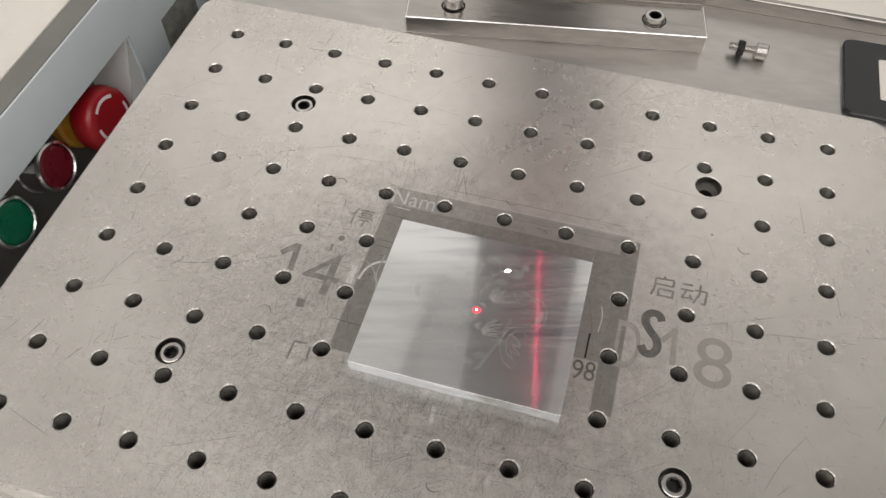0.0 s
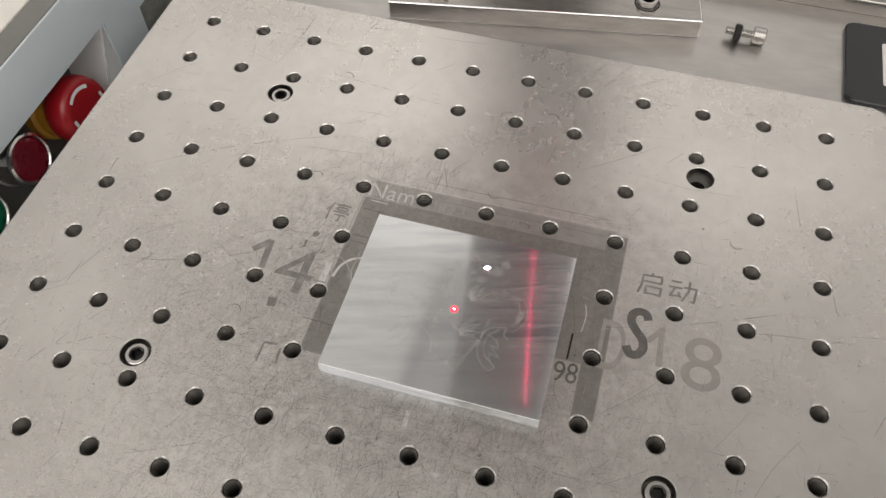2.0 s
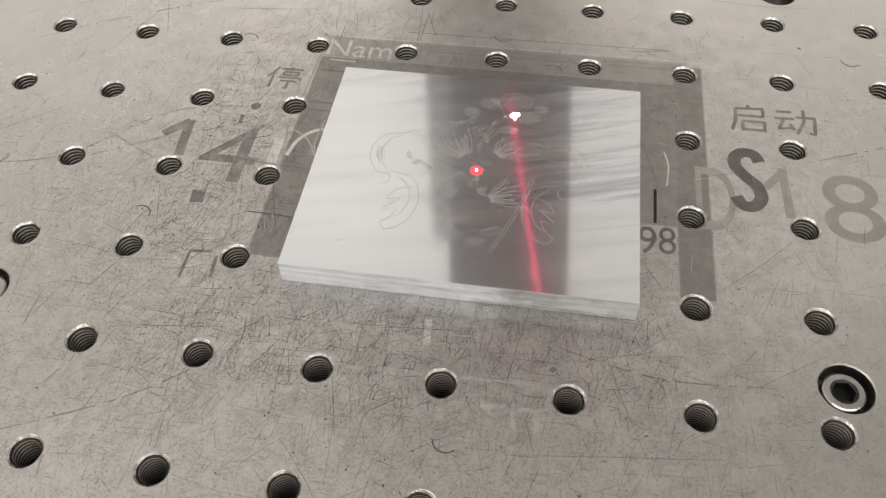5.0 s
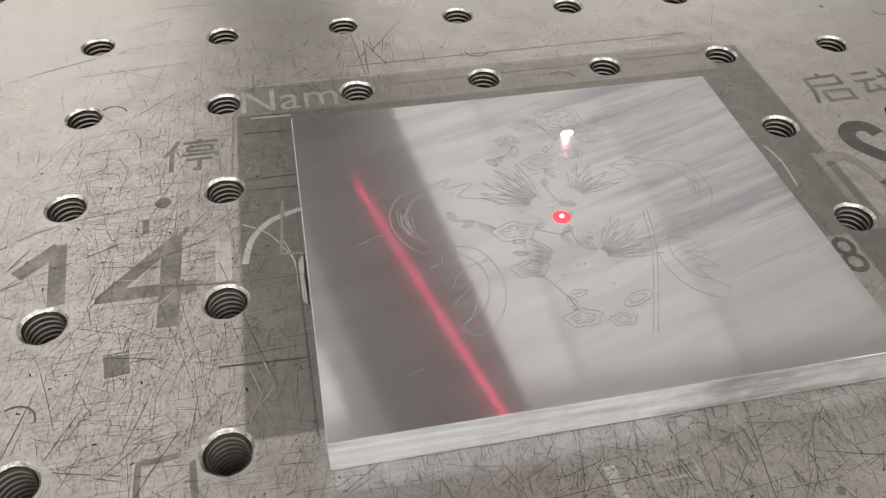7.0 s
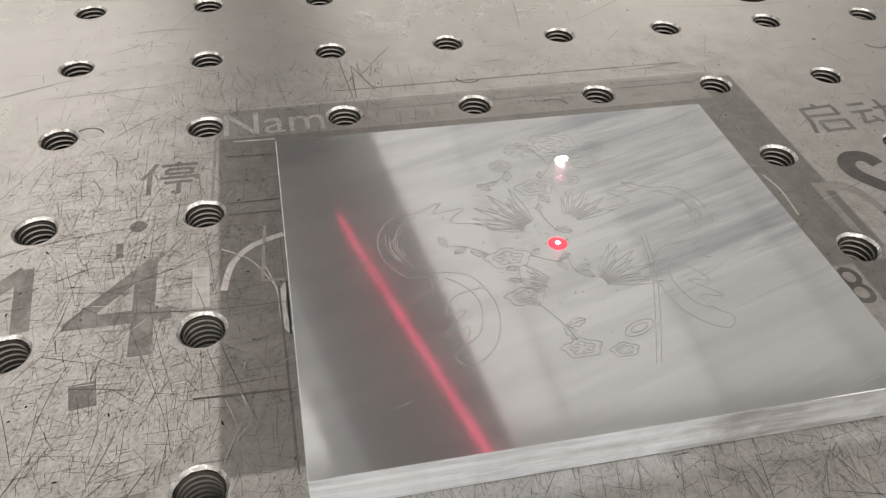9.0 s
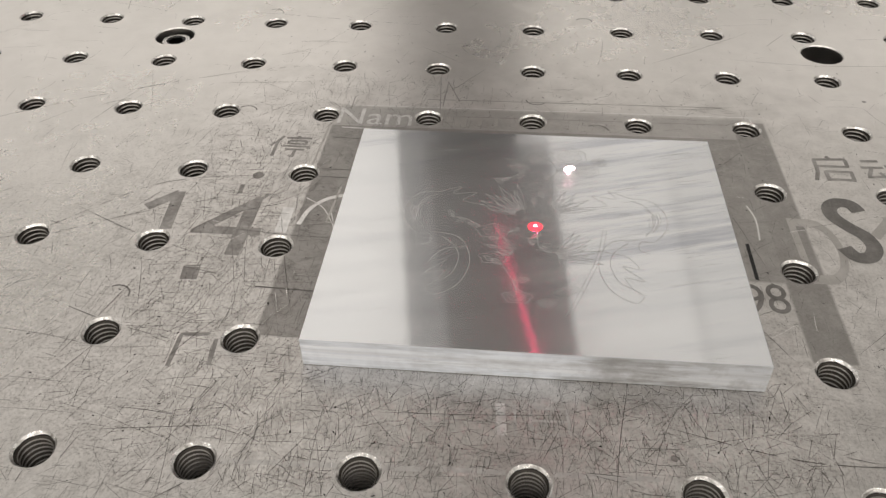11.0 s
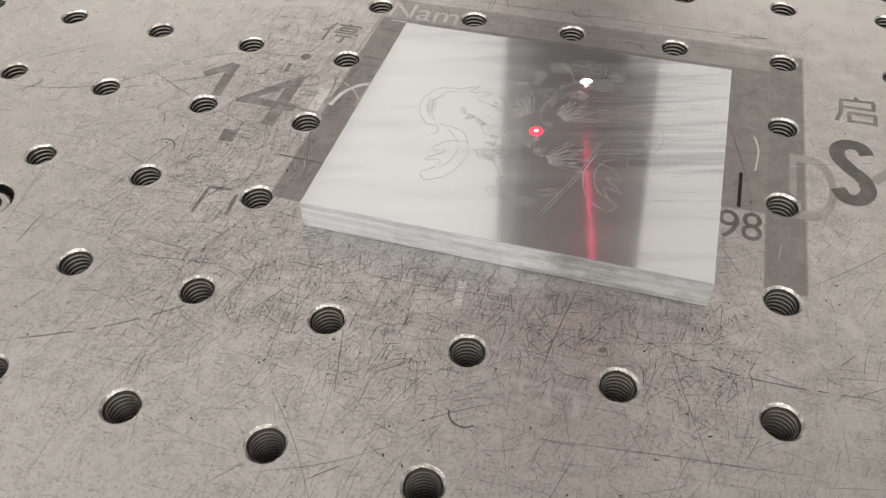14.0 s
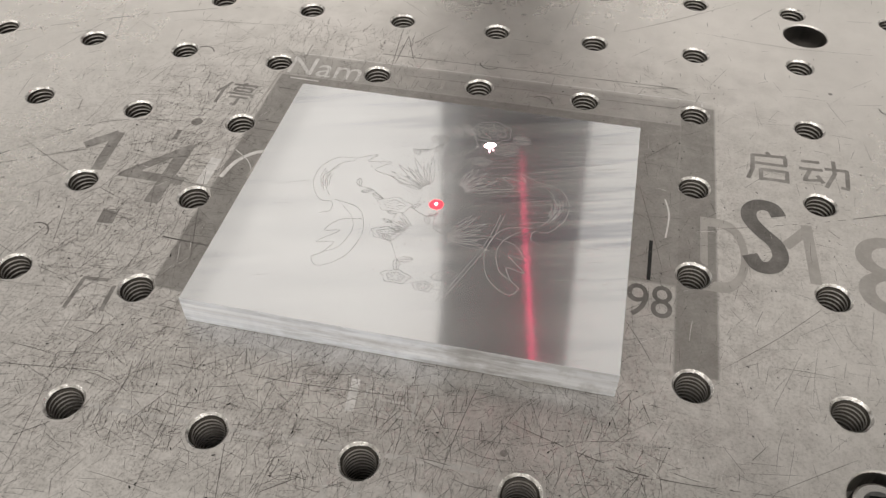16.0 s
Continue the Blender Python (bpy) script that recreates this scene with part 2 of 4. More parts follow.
M_PLATE = plate_material()
M_BLOCK = block_material()
M_SAWN = sawn_material()
M_THREAD = metal("cut_thread_steel", 0.26, 0.40, 0.05)
# shade between the thread crests, put into the colour
M_ROOT_SHADE = metal("thread_root_shade", 0.045, 0.5, 0.10)
M_CHAMFER = metal("bright_chamfer", 0.72, 0.30, 0.03, 260, dent=0.5)
M_RIM = rim_material()
M_BORE = metal("bored_steel", 0.26, 0.36, 0.04)
# near-black that paints the shade deep in holes and recesses
M_HOLE_SHADE = paint("hole_shade", (0.02, 0.018, 0.016), 0.7)
M_SCREW = metal("nickel_plated_screw", 0.58, 0.24, 0.03, 300)
M_CHROME = metal("button_chrome", 0.92, 0.16, 0.0, 200, dent=0.02)
M_BLACKED = metal("black_oxide", 0.06, 0.4, 0.0, 300)
M_TABLE = metal("stainless_sheet", 0.52, 0.34, 0.03, 30, (1, 3, 1), 0.03)
M_BAR = metal("ground_bar_steel", 0.38, 0.22, 0.045, 50, (1, 6, 6), 0.05)
M_ETCH = worn_etch("dark_etched_steel", 0.25, 0.6)
M_ETCH_DARK = worn_etch("deep_etched_steel", 0.16, 0.25)
M_ETCH_FAINT = worn_etch("faint_etched_steel", 0.40)
M_ETCH_WORN = metal("worn_etched_steel", 0.58, 0.42, 0.03, 500, dent=0.15)
M_ETCH_BLACK = metal("burnt_etched_steel", 0.05, 0.6, 0.0, 500)
M_ETCH_LIGHT = metal("bright_etched_steel", 0.72, 0.36, 0.02, 500, dent=0.15)
M_ETCH_PALE = metal("pale_etched_steel", 0.66, 0.36, 0.02, 500, dent=0.15)
M_SCRATCH = metal("scratch_dark", 0.18, 0.55, 0.05, 300)
M_SCRATCH_LIGHT = metal("scratch_bright", 0.85, 0.3, 0.02, 300)
M_LINE = metal("engraved_aluminium", 0.70, 0.31, 0.0, 700, dent=0.3)
M_GREYBLUE = paint("grey_blue_paint", (0.74, 0.83, 0.89), 0.35, 40, 0.05)
M_WHITE = paint("white_paint", (0.88, 0.89, 0.91), 0.4, 40, 0.05)
M_DARKGREY = paint("dark_grey_strip", (0.20, 0.20, 0.19), 0.5, 60, 0.15)
M_BEIGE = paint("beige_sheet", (0.80, 0.765, 0.725), 0.5, 25, 0.10)
M_RED = paint("red_plastic", (0.40, 0.008, 0.016), 0.34, 80, 0.15, 0.3)
M_DEEPRED = paint("deep_red_lens", (0.20, 0.008, 0.022), 0.28, 80, 0.1, 0.4)
M_GREEN = paint("green_lens", (0.004, 0.17, 0.085), 0.28, 80, 0.1, 0.4)
M_YELLOW = paint("yellow_plastic", (0.55, 0.27, 0.03), 0.4, 80, 0.15)
M_BLACK = paint("black_plastic", (0.012, 0.014, 0.018), 0.22, 40, 0.1)
M_PANEL = paint("dark_panel", (0.10, 0.095, 0.09), 0.35, 60, 0.2)
M_STICKER = paint("grey_sticker", (0.36, 0.37, 0.34), 0.5, 150, 0.5)
M_WALL = paint("wall_paint", (0.78, 0.77, 0.75), 0.8, 3, 0.06)
M_FLOOR = paint("floor_paint", (0.30, 0.31, 0.31), 0.6, 4, 0.2)
M_HEAD = paint("grey_anodised_head", (0.35, 0.35, 0.355), 0.45, 60, 0.2)
M_REDLIGHT = glow("red_light", (1.0, 0.05, 0.17), 6.0)
M_SPOT = glow("laser_red", (1.0, 0.006, 0.02), 6.0)
M_SPOTCORE = glow("laser_core", (1.0, 0.75, 0.8), 25.0)
M_SPARK = glow("spark_white", (1.0, 0.66, 0.70), 110.0)

MM = 0.001


# ---- mesh helpers, in mm ----
def part(name, bm, material, parent=None, label="", smooth=False):
    bm.transform(Matrix.Scale(MM, 4))
    me = bpy.data.meshes.new(name)
    bmesh.ops.recalc_face_normals(bm, faces=bm.faces)
    bm.to_mesh(me)
    bm.free()
    for m in material if isinstance(material, (list, tuple)) else [material]:
        me.materials.append(m)
    if smooth:
        for p in me.polygons:
            p.use_smooth = True
    ob = new(name, me)
    ob.parent = parent
    if label:
        tagged(ob, label)
    return ob


def empty(name, x=0, y=0, z=0):
    ob = new(name)
    ob.empty_display_size = 0.01
    ob.matrix_world = Matrix.Translation((x * MM, y * MM, z * MM))
    return ob


def box(bm, x0, x1, y0, y1, z0, z1, bevel=0.0, seg=2, m=None):
    made = bmesh.ops.create_cube(bm, size=1)["verts"]
    bmesh.ops.scale(bm, vec=(x1 - x0, y1 - y0, z1 - z0), verts=made)
    bmesh.ops.translate(bm, vec=((x0 + x1) / 2, (y0 + y1) / 2, (z0 + z1) / 2), verts=made)
    if bevel:
        edges = list({e for v in made for e in v.link_edges})
        bevelled = bmesh.ops.bevel(bm, geom=edges, offset=bevel, segments=seg, profile=0.5, affect="EDGES")
        made = list({v for f in bevelled["faces"] for v in f.verts} | {v for v in made if v.is_valid})
    if m is not None:
        bmesh.ops.transform(bm, matrix=m, verts=made)
    return made


def lathe(bm, profile, seg=32, m=None, close=True):
    """A turned shape round z from (radius, z) pairs; a radius of 0 closes an end."""
    rings = []
    for r, z in profile:
        if r < 1e-6:
            rings.append([bm.verts.new((0, 0, z))])
        else:
            rings.append([bm.verts.new((r * math.cos(2 * math.pi * k / seg), r * math.sin(2 * math.pi * k / seg), z)) for k in range(seg)])
    for a, b in zip(rings, rings[1:]):
        for k in range(seg):
            j = (k + 1) % seg
            q = [a[k % len(a)], a[j % len(a)], b[j % len(b)], b[k % len(b)]]
            q = list(dict.fromkeys(q))
            if len(q) > 2:
                bm.faces.new(q)
    if m is not None:
        bmesh.ops.transform(bm, matrix=m, verts=[v for r in rings for v in r])


def ring_points(cx, cy, r, n):
    return [(cx + r * math.cos(2 * math.pi * k / n), cy + r * math.sin(2 * math.pi * k / n)) for k in range(n)]


def rounded(x0, x1, y0, y1, r, n=8):
    pts = []
    for cx, cy, a in ((x1 - r, y1 - r, 0), (x0 + r, y1 - r, 90), (x0 + r, y0 + r, 180), (x1 - r, y0 + r, 270)):
        pts += [(cx + r * math.cos(radians(a + 90 * k / n)), cy + r * math.sin(radians(a + 90 * k / n))) for k in range(n + 1)]
    return pts


def prism(bm, outline, z0, z1, bevel=0.0):
    """An upright prism over an outline, its upper rim chamfered."""
    cx, cy = sum(p[0] for p in outline) / len(outline), sum(p[1] for p in outline) / len(outline)

    def inset(p, d):
        return (p[0] - math.copysign(min(d, abs(p[0] - cx)), p[0] - cx), p[1] - math.copysign(min(d, abs(p[1] - cy)), p[1] - cy))

    levels = [(z0, 0), (z1 - bevel, 0), (z1, bevel)] if bevel else [(z0, 0), (z1, 0)]
    loops = [[bm.verts.new((*inset(p, d), z)) for p in outline] for z, d in levels]
    for a, b in zip(loops, loops[1:]):
        for k in range(len(a)):
            j = (k + 1) % len(a)
            bm.faces.new((a[k], a[j], b[j], b[k]))
    bm.faces.new(loops[0][::-1])
    bm.faces.new(loops[-1])


def smooth_line(points, step=0.6):
    """A Catmull-Rom curve through points, sampled about every step mm."""
    p = [points[0], *points, points[-1]]
    out = []
    for a, b, c, d in zip(p, p[1:], p[2:], p[3:]):
        n = max(2, int(math.dist(b, c) / step))
        for k in range(n):
            t = k / n
            out.append(tuple(0.5 * (2 * b[i] + (c[i] - a[i]) * t + (2 * a[i] - 5 * b[i] + 4 * c[i] - d[i]) * t * t + (3 * b[i] - a[i] - 3 * c[i] + d[i]) * t ** 3) for i in (0, 1)))
    return out + [points[-1]]


def ribbon(bm, points, width, z, taper=False, keep=None):
    """A flat line of a given width at height z; pieces for which keep() is false are left out."""
    n = len(points)
    last = None
    for k, (x, y) in enumerate(points):
        a, b = points[max(k - 1, 0)], points[min(k + 1, n - 1)]
        dx, dy = b[0] - a[0], b[1] - a[1]
        s = math.hypot(dx, dy) or 1
        w = width / 2 * (1 - abs(2 * k / max(n - 1, 1) - 1) ** 3 * 0.85 if taper else 1)
        pair = None
        if keep is None or keep(x, y):
            pair = (bm.verts.new((x - dy / s * w, y + dx / s * w, z)), bm.verts.new((x + dy / s * w, y - dx / s * w, z)))
            if last:
                bm.faces.new((last[0], last[1], pair[1], pair[0]))
        last = pair


# ---- the fixture plate with its tapped holes ----
PITCH, COLS, LINES, HOLE_R = 25.0, 12, 9, 3.45
PX0, PX1, PY0, PY1 = -26.5, 301.5, -225.0, 23.7
HOLES = [(PITCH * i, -PITCH * j) for j in range(LINES) for i in range(COLS)]
BORES = [(48.0, -35.3), (48.0, -165.4), (227.9, -165.1), (227.5, -35.0)]
BORE_R = 5.6


def clear(x, y, gap=0.1):
    """Whether a place on the plate is off all its holes."""
    i, j = round(x / PITCH), round(-y / PITCH)
    if 0 <= i < COLS and 0 <= j < LINES and math.hypot(x - PITCH * i, y + PITCH * j) < HOLE_R + gap:
        return False
    return all(math.hypot(x - bx, y - by) > BORE_R + gap for bx, by in BORES) and PX0 + 1 < x < PX1 - 1 and PY0 + 1 < y < PY1 - 1


def make_plate():
    bm = bmesh.new()
    loops = [rounded(PX0 + 0.9, PX1 - 0.9, PY0 + 0.9, PY1 - 0.9, 8.6)]
    loops += [ring_points(x, y, HOLE_R, 28) for x, y in HOLES] + [ring_points(x, y, BORE_R, 40) for x, y in BORES]
    edges = []
    rims = []
    for pts in loops:
        vs = [bm.verts.new((x, y, 0)) for x, y in pts]
        rims.append(vs)
        edges += [bm.edges.new((vs[k], vs[(k + 1) % len(vs)])) for k in range(len(vs))]
    bmesh.ops.triangle_fill(bm, edges=edges, use_beauty=True)
    outer = rims[0]
    skirt = [[bm.verts.new((x, y, z)) for x, y in rounded(PX0, PX1, PY0, PY1, 9.5)] for z in (-0.7, -14.8)]
    for a, b in ((outer, skirt[0]), (skirt[0], skirt[1])):
        for k in range(len(a)):
            j = (k + 1) % len(a)
            bm.faces.new((a[k], a[j], b[j], b[k]))
    bm.normal_update()
    for f in bm.faces:
        f.material_index = 1 if 0.2 < abs(f.normal.z) < 0.95 else 0
    return part("fixture_plate", bm, [M_PLATE, M_CHAMFER])


plate = make_plate()
tagged(plate, "scratched grey steel fixture plate with rows of tapped holes", "fixture plate")


def make_hole_mesh():
    """A tapped hole: a worn chamfer, then a coarse thread with bright crests; the shade of roots and bottom is painted
    dark.
    """
    bm = bmesh.new()
    prof = [(HOLE_R, 0.0), (HOLE_R - 0.08, -0.06), (3.02, -0.44)]
    z = -0.44
    while z > -12.5:
        prof += [(3.0, z - 0.26), (2.66, z - 0.50), (2.52, z - 0.68), (2.98, z - 1.0)]
        z -= 1.0
    lathe(bm, prof + [(0, z - 0.1)], 32)
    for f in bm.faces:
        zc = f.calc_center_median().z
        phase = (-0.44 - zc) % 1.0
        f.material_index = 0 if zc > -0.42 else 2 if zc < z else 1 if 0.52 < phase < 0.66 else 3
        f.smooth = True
    for e in bm.edges:
        # the thread's crests and roots stay crisp
        e.smooth = abs(e.verts[0].co.z - e.verts[1].co.z) > 1e-4
    for v in bm.verts:
        # the chamfer's inner edge is nicked and uneven
        if -0.5 < v.co.z < -0.05:
            a = math.atan2(v.co.y, v.co.x)
            k = 1 + 0.018 * math.sin(3 * a + 1) + 0.014 * math.sin(7 * a) + 0.010 * math.sin(13 * a + 2)
            v.co.x, v.co.y = v.co.x * min(k, 1.015), v.co.y * min(k, 1.015)
    return part("threaded_hole", bm, [M_RIM, M_THREAD, M_HOLE_SHADE, M_ROOT_SHADE], plate)


first_hole = make_hole_mesh()
for k, (x, y) in enumerate(HOLES):
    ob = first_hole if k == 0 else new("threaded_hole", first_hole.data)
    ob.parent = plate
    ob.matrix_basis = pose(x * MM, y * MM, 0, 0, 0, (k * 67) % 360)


def make_bore(x, y):
    bm = bmesh.new()
    lathe(bm, [(BORE_R, 0), (BORE_R - 0.25, -0.3), (BORE_R - 0.25, -6.2), (3.2, -6.2), (3.2, -13.5), (0, -13.5)], 40)
    for f in bm.faces:
        zc = f.calc_center_median().z
        f.material_index = 0 if zc > -0.2 else 2 if zc < -9 else 1
    ob = part("counterbore", bm, [M_CHAMFER, M_BORE, M_HOLE_SHADE], plate)
    ob.matrix_basis = pose(x * MM, y * MM, 0)
    return ob


for x, y in BORES:
    make_bore(x, y)


def cap_screw(name, r, h, hexagon, deep, material, label, shank=0.0, shank_r=2.5):
    """A socket cap screw with its head's base at the origin."""
    bm = bmesh.new()
    seg = 36
    prof = [(shank_r, -shank), (shank_r, 0)] if shank else []
    prof = ([(0, -shank)] if shank else [(0, 0)]) + prof + [(r, 0), (r, h - 0.5), (r - 0.15, h - 0.2), (r - 0.5, h), (hexagon * 1.16, h)]
    lathe(bm, prof, seg)
    head = part(name, bm, material)
    bm = bmesh.new()
    outer = ring_points(0, 0, hexagon * 1.16, 36)
    inner = []
    for k in range(36):
        a = 2 * math.pi * k / 36
        b = (a % (math.pi / 3)) - math.pi / 6
        inner.append((hexagon * math.cos(math.pi / 6) / math.cos(b) * math.cos(a), hexagon * math.cos(math.pi / 6) / math.cos(b) * math.sin(a)))
    loops = [[bm.verts.new((*p, h)) for p in outer], [bm.verts.new((*p, h - 0.25)) for p in inner], [bm.verts.new((*p, h - deep)) for p in inner]]
    for a, b in zip(loops, loops[1:]):
        for k in range(36):
            bm.faces.new((a[k], a[(k + 1) % 36], b[(k + 1) % 36], b[k]))
    bm.faces.new(loops[2])
    part("hex_socket", bm, M_BLACKED, head, "dark hexagonal socket recess")
    return tagged(head, label, "screw", "socket cap screws")


plate_screw = cap_screw("cap_screw", 4.3, 4.9, 2.35, 2.6, M_SCREW, "nickel-plated socket cap screw sunk in the plate's counterbore")
plate_screw.matrix_basis = pose(BORES[0][0] * MM, BORES[0][1] * MM, -6.2 * MM, 0, 0, 11)
for (x, y), a in zip(BORES[1:3], (38, 5)):
    copy_thing(plate_screw, pose(x * MM, y * MM, -6.2 * MM, 0, 0, a))

# ---- the aluminium block being engraved ----
BX0, BX1, BY0, BY1, BH = 112.2, 187.5, -155.0, -90.3, 6.0


def make_block():
    bm = bmesh.new()
    box(bm, BX0, BX1, BY0, BY1, 0.05, BH, 0.12, 2)
    bm.normal_update()
    for f in bm.faces:
        f.material_index = 0 if f.normal.z > 0.5 else 1
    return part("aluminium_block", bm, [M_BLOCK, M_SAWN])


block = make_block()
tagged(block, "bright brushed aluminium block with faint engraved floral lines", "metal block")
rng = random.Random(7)


def scroll(cx, cy, r0, r1, a0, a1, n=40):
    return [(cx + (r0 + (r1 - r0) * k / n) * math.cos(radians(a0 + (a1 - a0) * k / n)), cy + (r0 + (r1 - r0) * k / n) * math.sin(radians(a0 + (a1 - a0) * k / n))) for k in range(n + 1)]


def rose(cx, cy, r):
    lines = []
    for ring, count in ((1.0, 7), (0.72, 6), (0.45, 4)):
        pts = [(cx + r * ring * (1 + 0.14 * abs(math.sin(count * a / 2 + ring * 3))) * math.cos(a), cy + r * ring * (0.8 + 0.14 * abs(math.sin(count * a / 2 + ring * 3))) * math.sin(a)) for a in np.linspace(0, 2 * math.pi, 60)]
        lines.append(pts)
    lines.append(scroll(cx, cy, 0.2, r * 0.34, 0, 560))
    for k in range(6):
        a = k * 1.05 + 0.3
        lines.append(smooth_line([(cx + r * 0.45 * math.cos(a), cy + r * 0.4 * math.sin(a)), (cx + r * 0.75 * math.cos(a + 0.25), cy + r * 0.6 * math.sin(a + 0.25)), (cx + r * math.cos(a + 0.2), cy + r * 0.85 * math.sin(a + 0.2))]))
    return lines


def side_scroll():
    """The acanthus scroll of one side, drawn for the left half."""
    shapes = [
        [(131.5, -112.8), (127.5, -113.6), (125.2, -117.5), (125.4, -122.0), (128.0, -126.0), (130.5, -126.2), (131.0, -128.5), (129.2, -129.6)],
        [(131.5, -113.6), (129.0, -115.0), (127.6, -118.0), (127.8, -121.5), (129.5, -124.5)],
        [(129.0, -116.0), (126.6, -119.5), (128.2, -123.6)],
        [(131.5, -112.8), (135.6, -110.8), (134.2, -113.2), (138.8, -112.6), (136.2, -115.4), (140.6, -116.6)],
        [(131.0, -125.5), (136.3, -127.0), (138.6, -132.5), (137.8, -138.0), (135.6, -141.2), (132.8, -142.6), (131.4, -140.8), (132.8, -139.6)],
        [(133.0, -126.8), (135.6, -129.5), (136.6, -133.0), (135.4, -137.4), (133.0, -139.2)],
        [(137.4, -129.6), (133.6, -130.6), (131.6, -133.8), (134.4, -133.4), (131.0, -137.0), (134.2, -136.4), (132.8, -139.6)],
    ]
    lines = [smooth_line(pts, 0.4) for pts in shapes]
    for k in range(5):
        lines.append(smooth_line([(126.4 + 0.5 * k, -117.0 - 0.4 * k), (126.2 + 0.5 * k, -119.6), (127.4 + 0.3 * k, -122.6 + 0.2 * k)], 0.5))
    return lines


def feathers(x, y, a0, a1, count, inner, outer):
    """A fan of doubled feather strokes round a point."""
    lines = []
    for k in range(count):
        a = radians(a0 + (a1 - a0) * k / (count - 1))
        q = outer * (0.82 + 0.18 * math.sin(2.3 * k + 1))
        tip = (x + q * math.cos(a), y + q * math.sin(a))
        for d in (-0.05, 0.05):
            lines.append(smooth_line([(x + inner * math.cos(a + 2 * d), y + inner * math.sin(a + 2 * d)), (x + 0.6 * q * math.cos(a + 1.6 * d), y + 0.6 * q * math.sin(a + 1.6 * d)), tip], 0.5))
    return lines


def leaf(x, y, size, turn):
    """A small pointed leaf with its midrib and notched edge."""
    c, d = math.cos(turn), math.sin(turn)

    def at(u, v):
        return (x + size * (u * c - v * d), y + size * (u * d + v * c))

    upper = [at(0, 0), at(0.2, 0.2), at(0.32, 0.14), at(0.48, 0.3), at(0.6, 0.18), at(0.78, 0.2), at(1, 0)]
    lower = [at(0, 0), at(0.22, -0.18), at(0.34, -0.1), at(0.5, -0.27), at(0.62, -0.15), at(0.8, -0.16), at(1, 0)]
    return [smooth_line(upper, 0.25), smooth_line(lower, 0.25), smooth_line([at(0, 0), at(0.5, 0.03), at(0.95, 0)], 0.4)]


def poppy(x, y, r):
    lines = []
    for ring in (1.0, 0.62):
        lines.append([(x + r * ring * (1 + 0.12 * math.sin(5 * a) + 0.05 * math.sin(11 * a)) * math.cos(a), y + r * ring * 0.6 * (1 + 0.12 * math.sin(5 * a)) * math.sin(a)) for a in np.linspace(0, 2 * math.pi, 44)])
    for k in range(7):
        a = k * 0.9
        lines.append(smooth_line([(x + r * 0.2 * math.cos(a), y + r * 0.14 * math.sin(a)), (x + r * 0.55 * math.cos(a + 0.15), y + r * 0.34 * math.sin(a + 0.15))], 0.4))
    return lines


def make_engraving():
    bm = bmesh.new()
    lines = side_scroll() + [[(300.4 - x, y + 0.4) for x, y in pts] for pts in side_scroll()]
    for x, y, r in ((157.0, -98.6, 3.8), (160.8, -103.6, 2.4), (151.2, -99.4, 2.2), (147.0, -103.2, 1.7), (163.6, -100.2, 1.6)):
        lines += rose(x, y, r)
    for x, y, r in ((142.6, -124.5, 3.2), (142.9, -132.2, 2.6), (150.9, -109.5, 3.0), (147.4, -142.2, 2.5), (152.6, -143.4, 1.8), (156.4, -108.4, 2.0)):
        lines += poppy(x, y, r)
    lines += feathers(148.6, -119.6, 100, 168, 11, 2.2, 11.0) + feathers(153.2, -118.4, 12, 80, 11, 2.0, 9.0)
    lines += feathers(153.0, -131.6, -6, 58, 10, 1.6, 10.0) + feathers(148.0, -130.8, 128, 180, 6, 1.6, 6.0)
    for d in (0.0, 0.7):
        lines.append(smooth_line([(163.0 + d, -123.0), (161.6 + d, -130.4), (158.6 + d, -138.8), (155.6 + d, -146.2)]))
    lines.append([(155.8 + 2.2 * math.cos(a), -140.2 + 1.3 * math.sin(a + 0.6)) for a in np.linspace(0, 2 * math.pi, 30)])
    lines.append([(155.8 + 1.3 * math.cos(a), -140.2 + 0.7 * math.sin(a + 0.6)) for a in np.linspace(0, 2 * math.pi, 24)])
    stems = [
        [(150.8, -123.7), (151.2, -128.8), (153.4, -130.2)], [(143.6, -126.6), (143.2, -129.4), (144.6, -131.6)], [(151.0, -111.4), (150.0, -115.4), (151.0, -119.6)],
        [(144.4, -134.0), (146.6, -138.4), (147.2, -140.8)], [(146.0, -124.6), (149.2, -126.2), (151.4, -125.0)], [(153.2, -99.8), (154.8, -104.0), (152.4, -107.4)],
        [(140.0, -123.4), (137.2, -121.2), (134.6, -120.8)], [(147.8, -104.6), (145.4, -107.0), (142.2, -107.4)],
    ]
    for pts in stems:
        lines.append(smooth_line(pts))
        for k, (x, y) in enumerate(pts):
            lines += leaf(x, y, rng.uniform(1.8, 3.0), rng.uniform(0, 6.28))
    for k in range(90):
        # small burrs and dots among the lines
        x, y, a, q = 147 + rng.gauss(0, 6), -124 + rng.gauss(0, 9), rng.uniform(0, 3.1), rng.uniform(0.08, 0.22)
        lines.append([(x - q * math.cos(a), y - q * math.sin(a)), (x + q * math.cos(a), y + q * math.sin(a))])
    for k, pts in enumerate(lines):
        ribbon(bm, pts, 0.11 if k < 24 else 0.095, BH + 0.014 + 0.00005 * k)
    return part("engraved_drawing", bm, M_LINE, block, "fine engraved lines of scrolls, roses and leaves")


make_engraving()


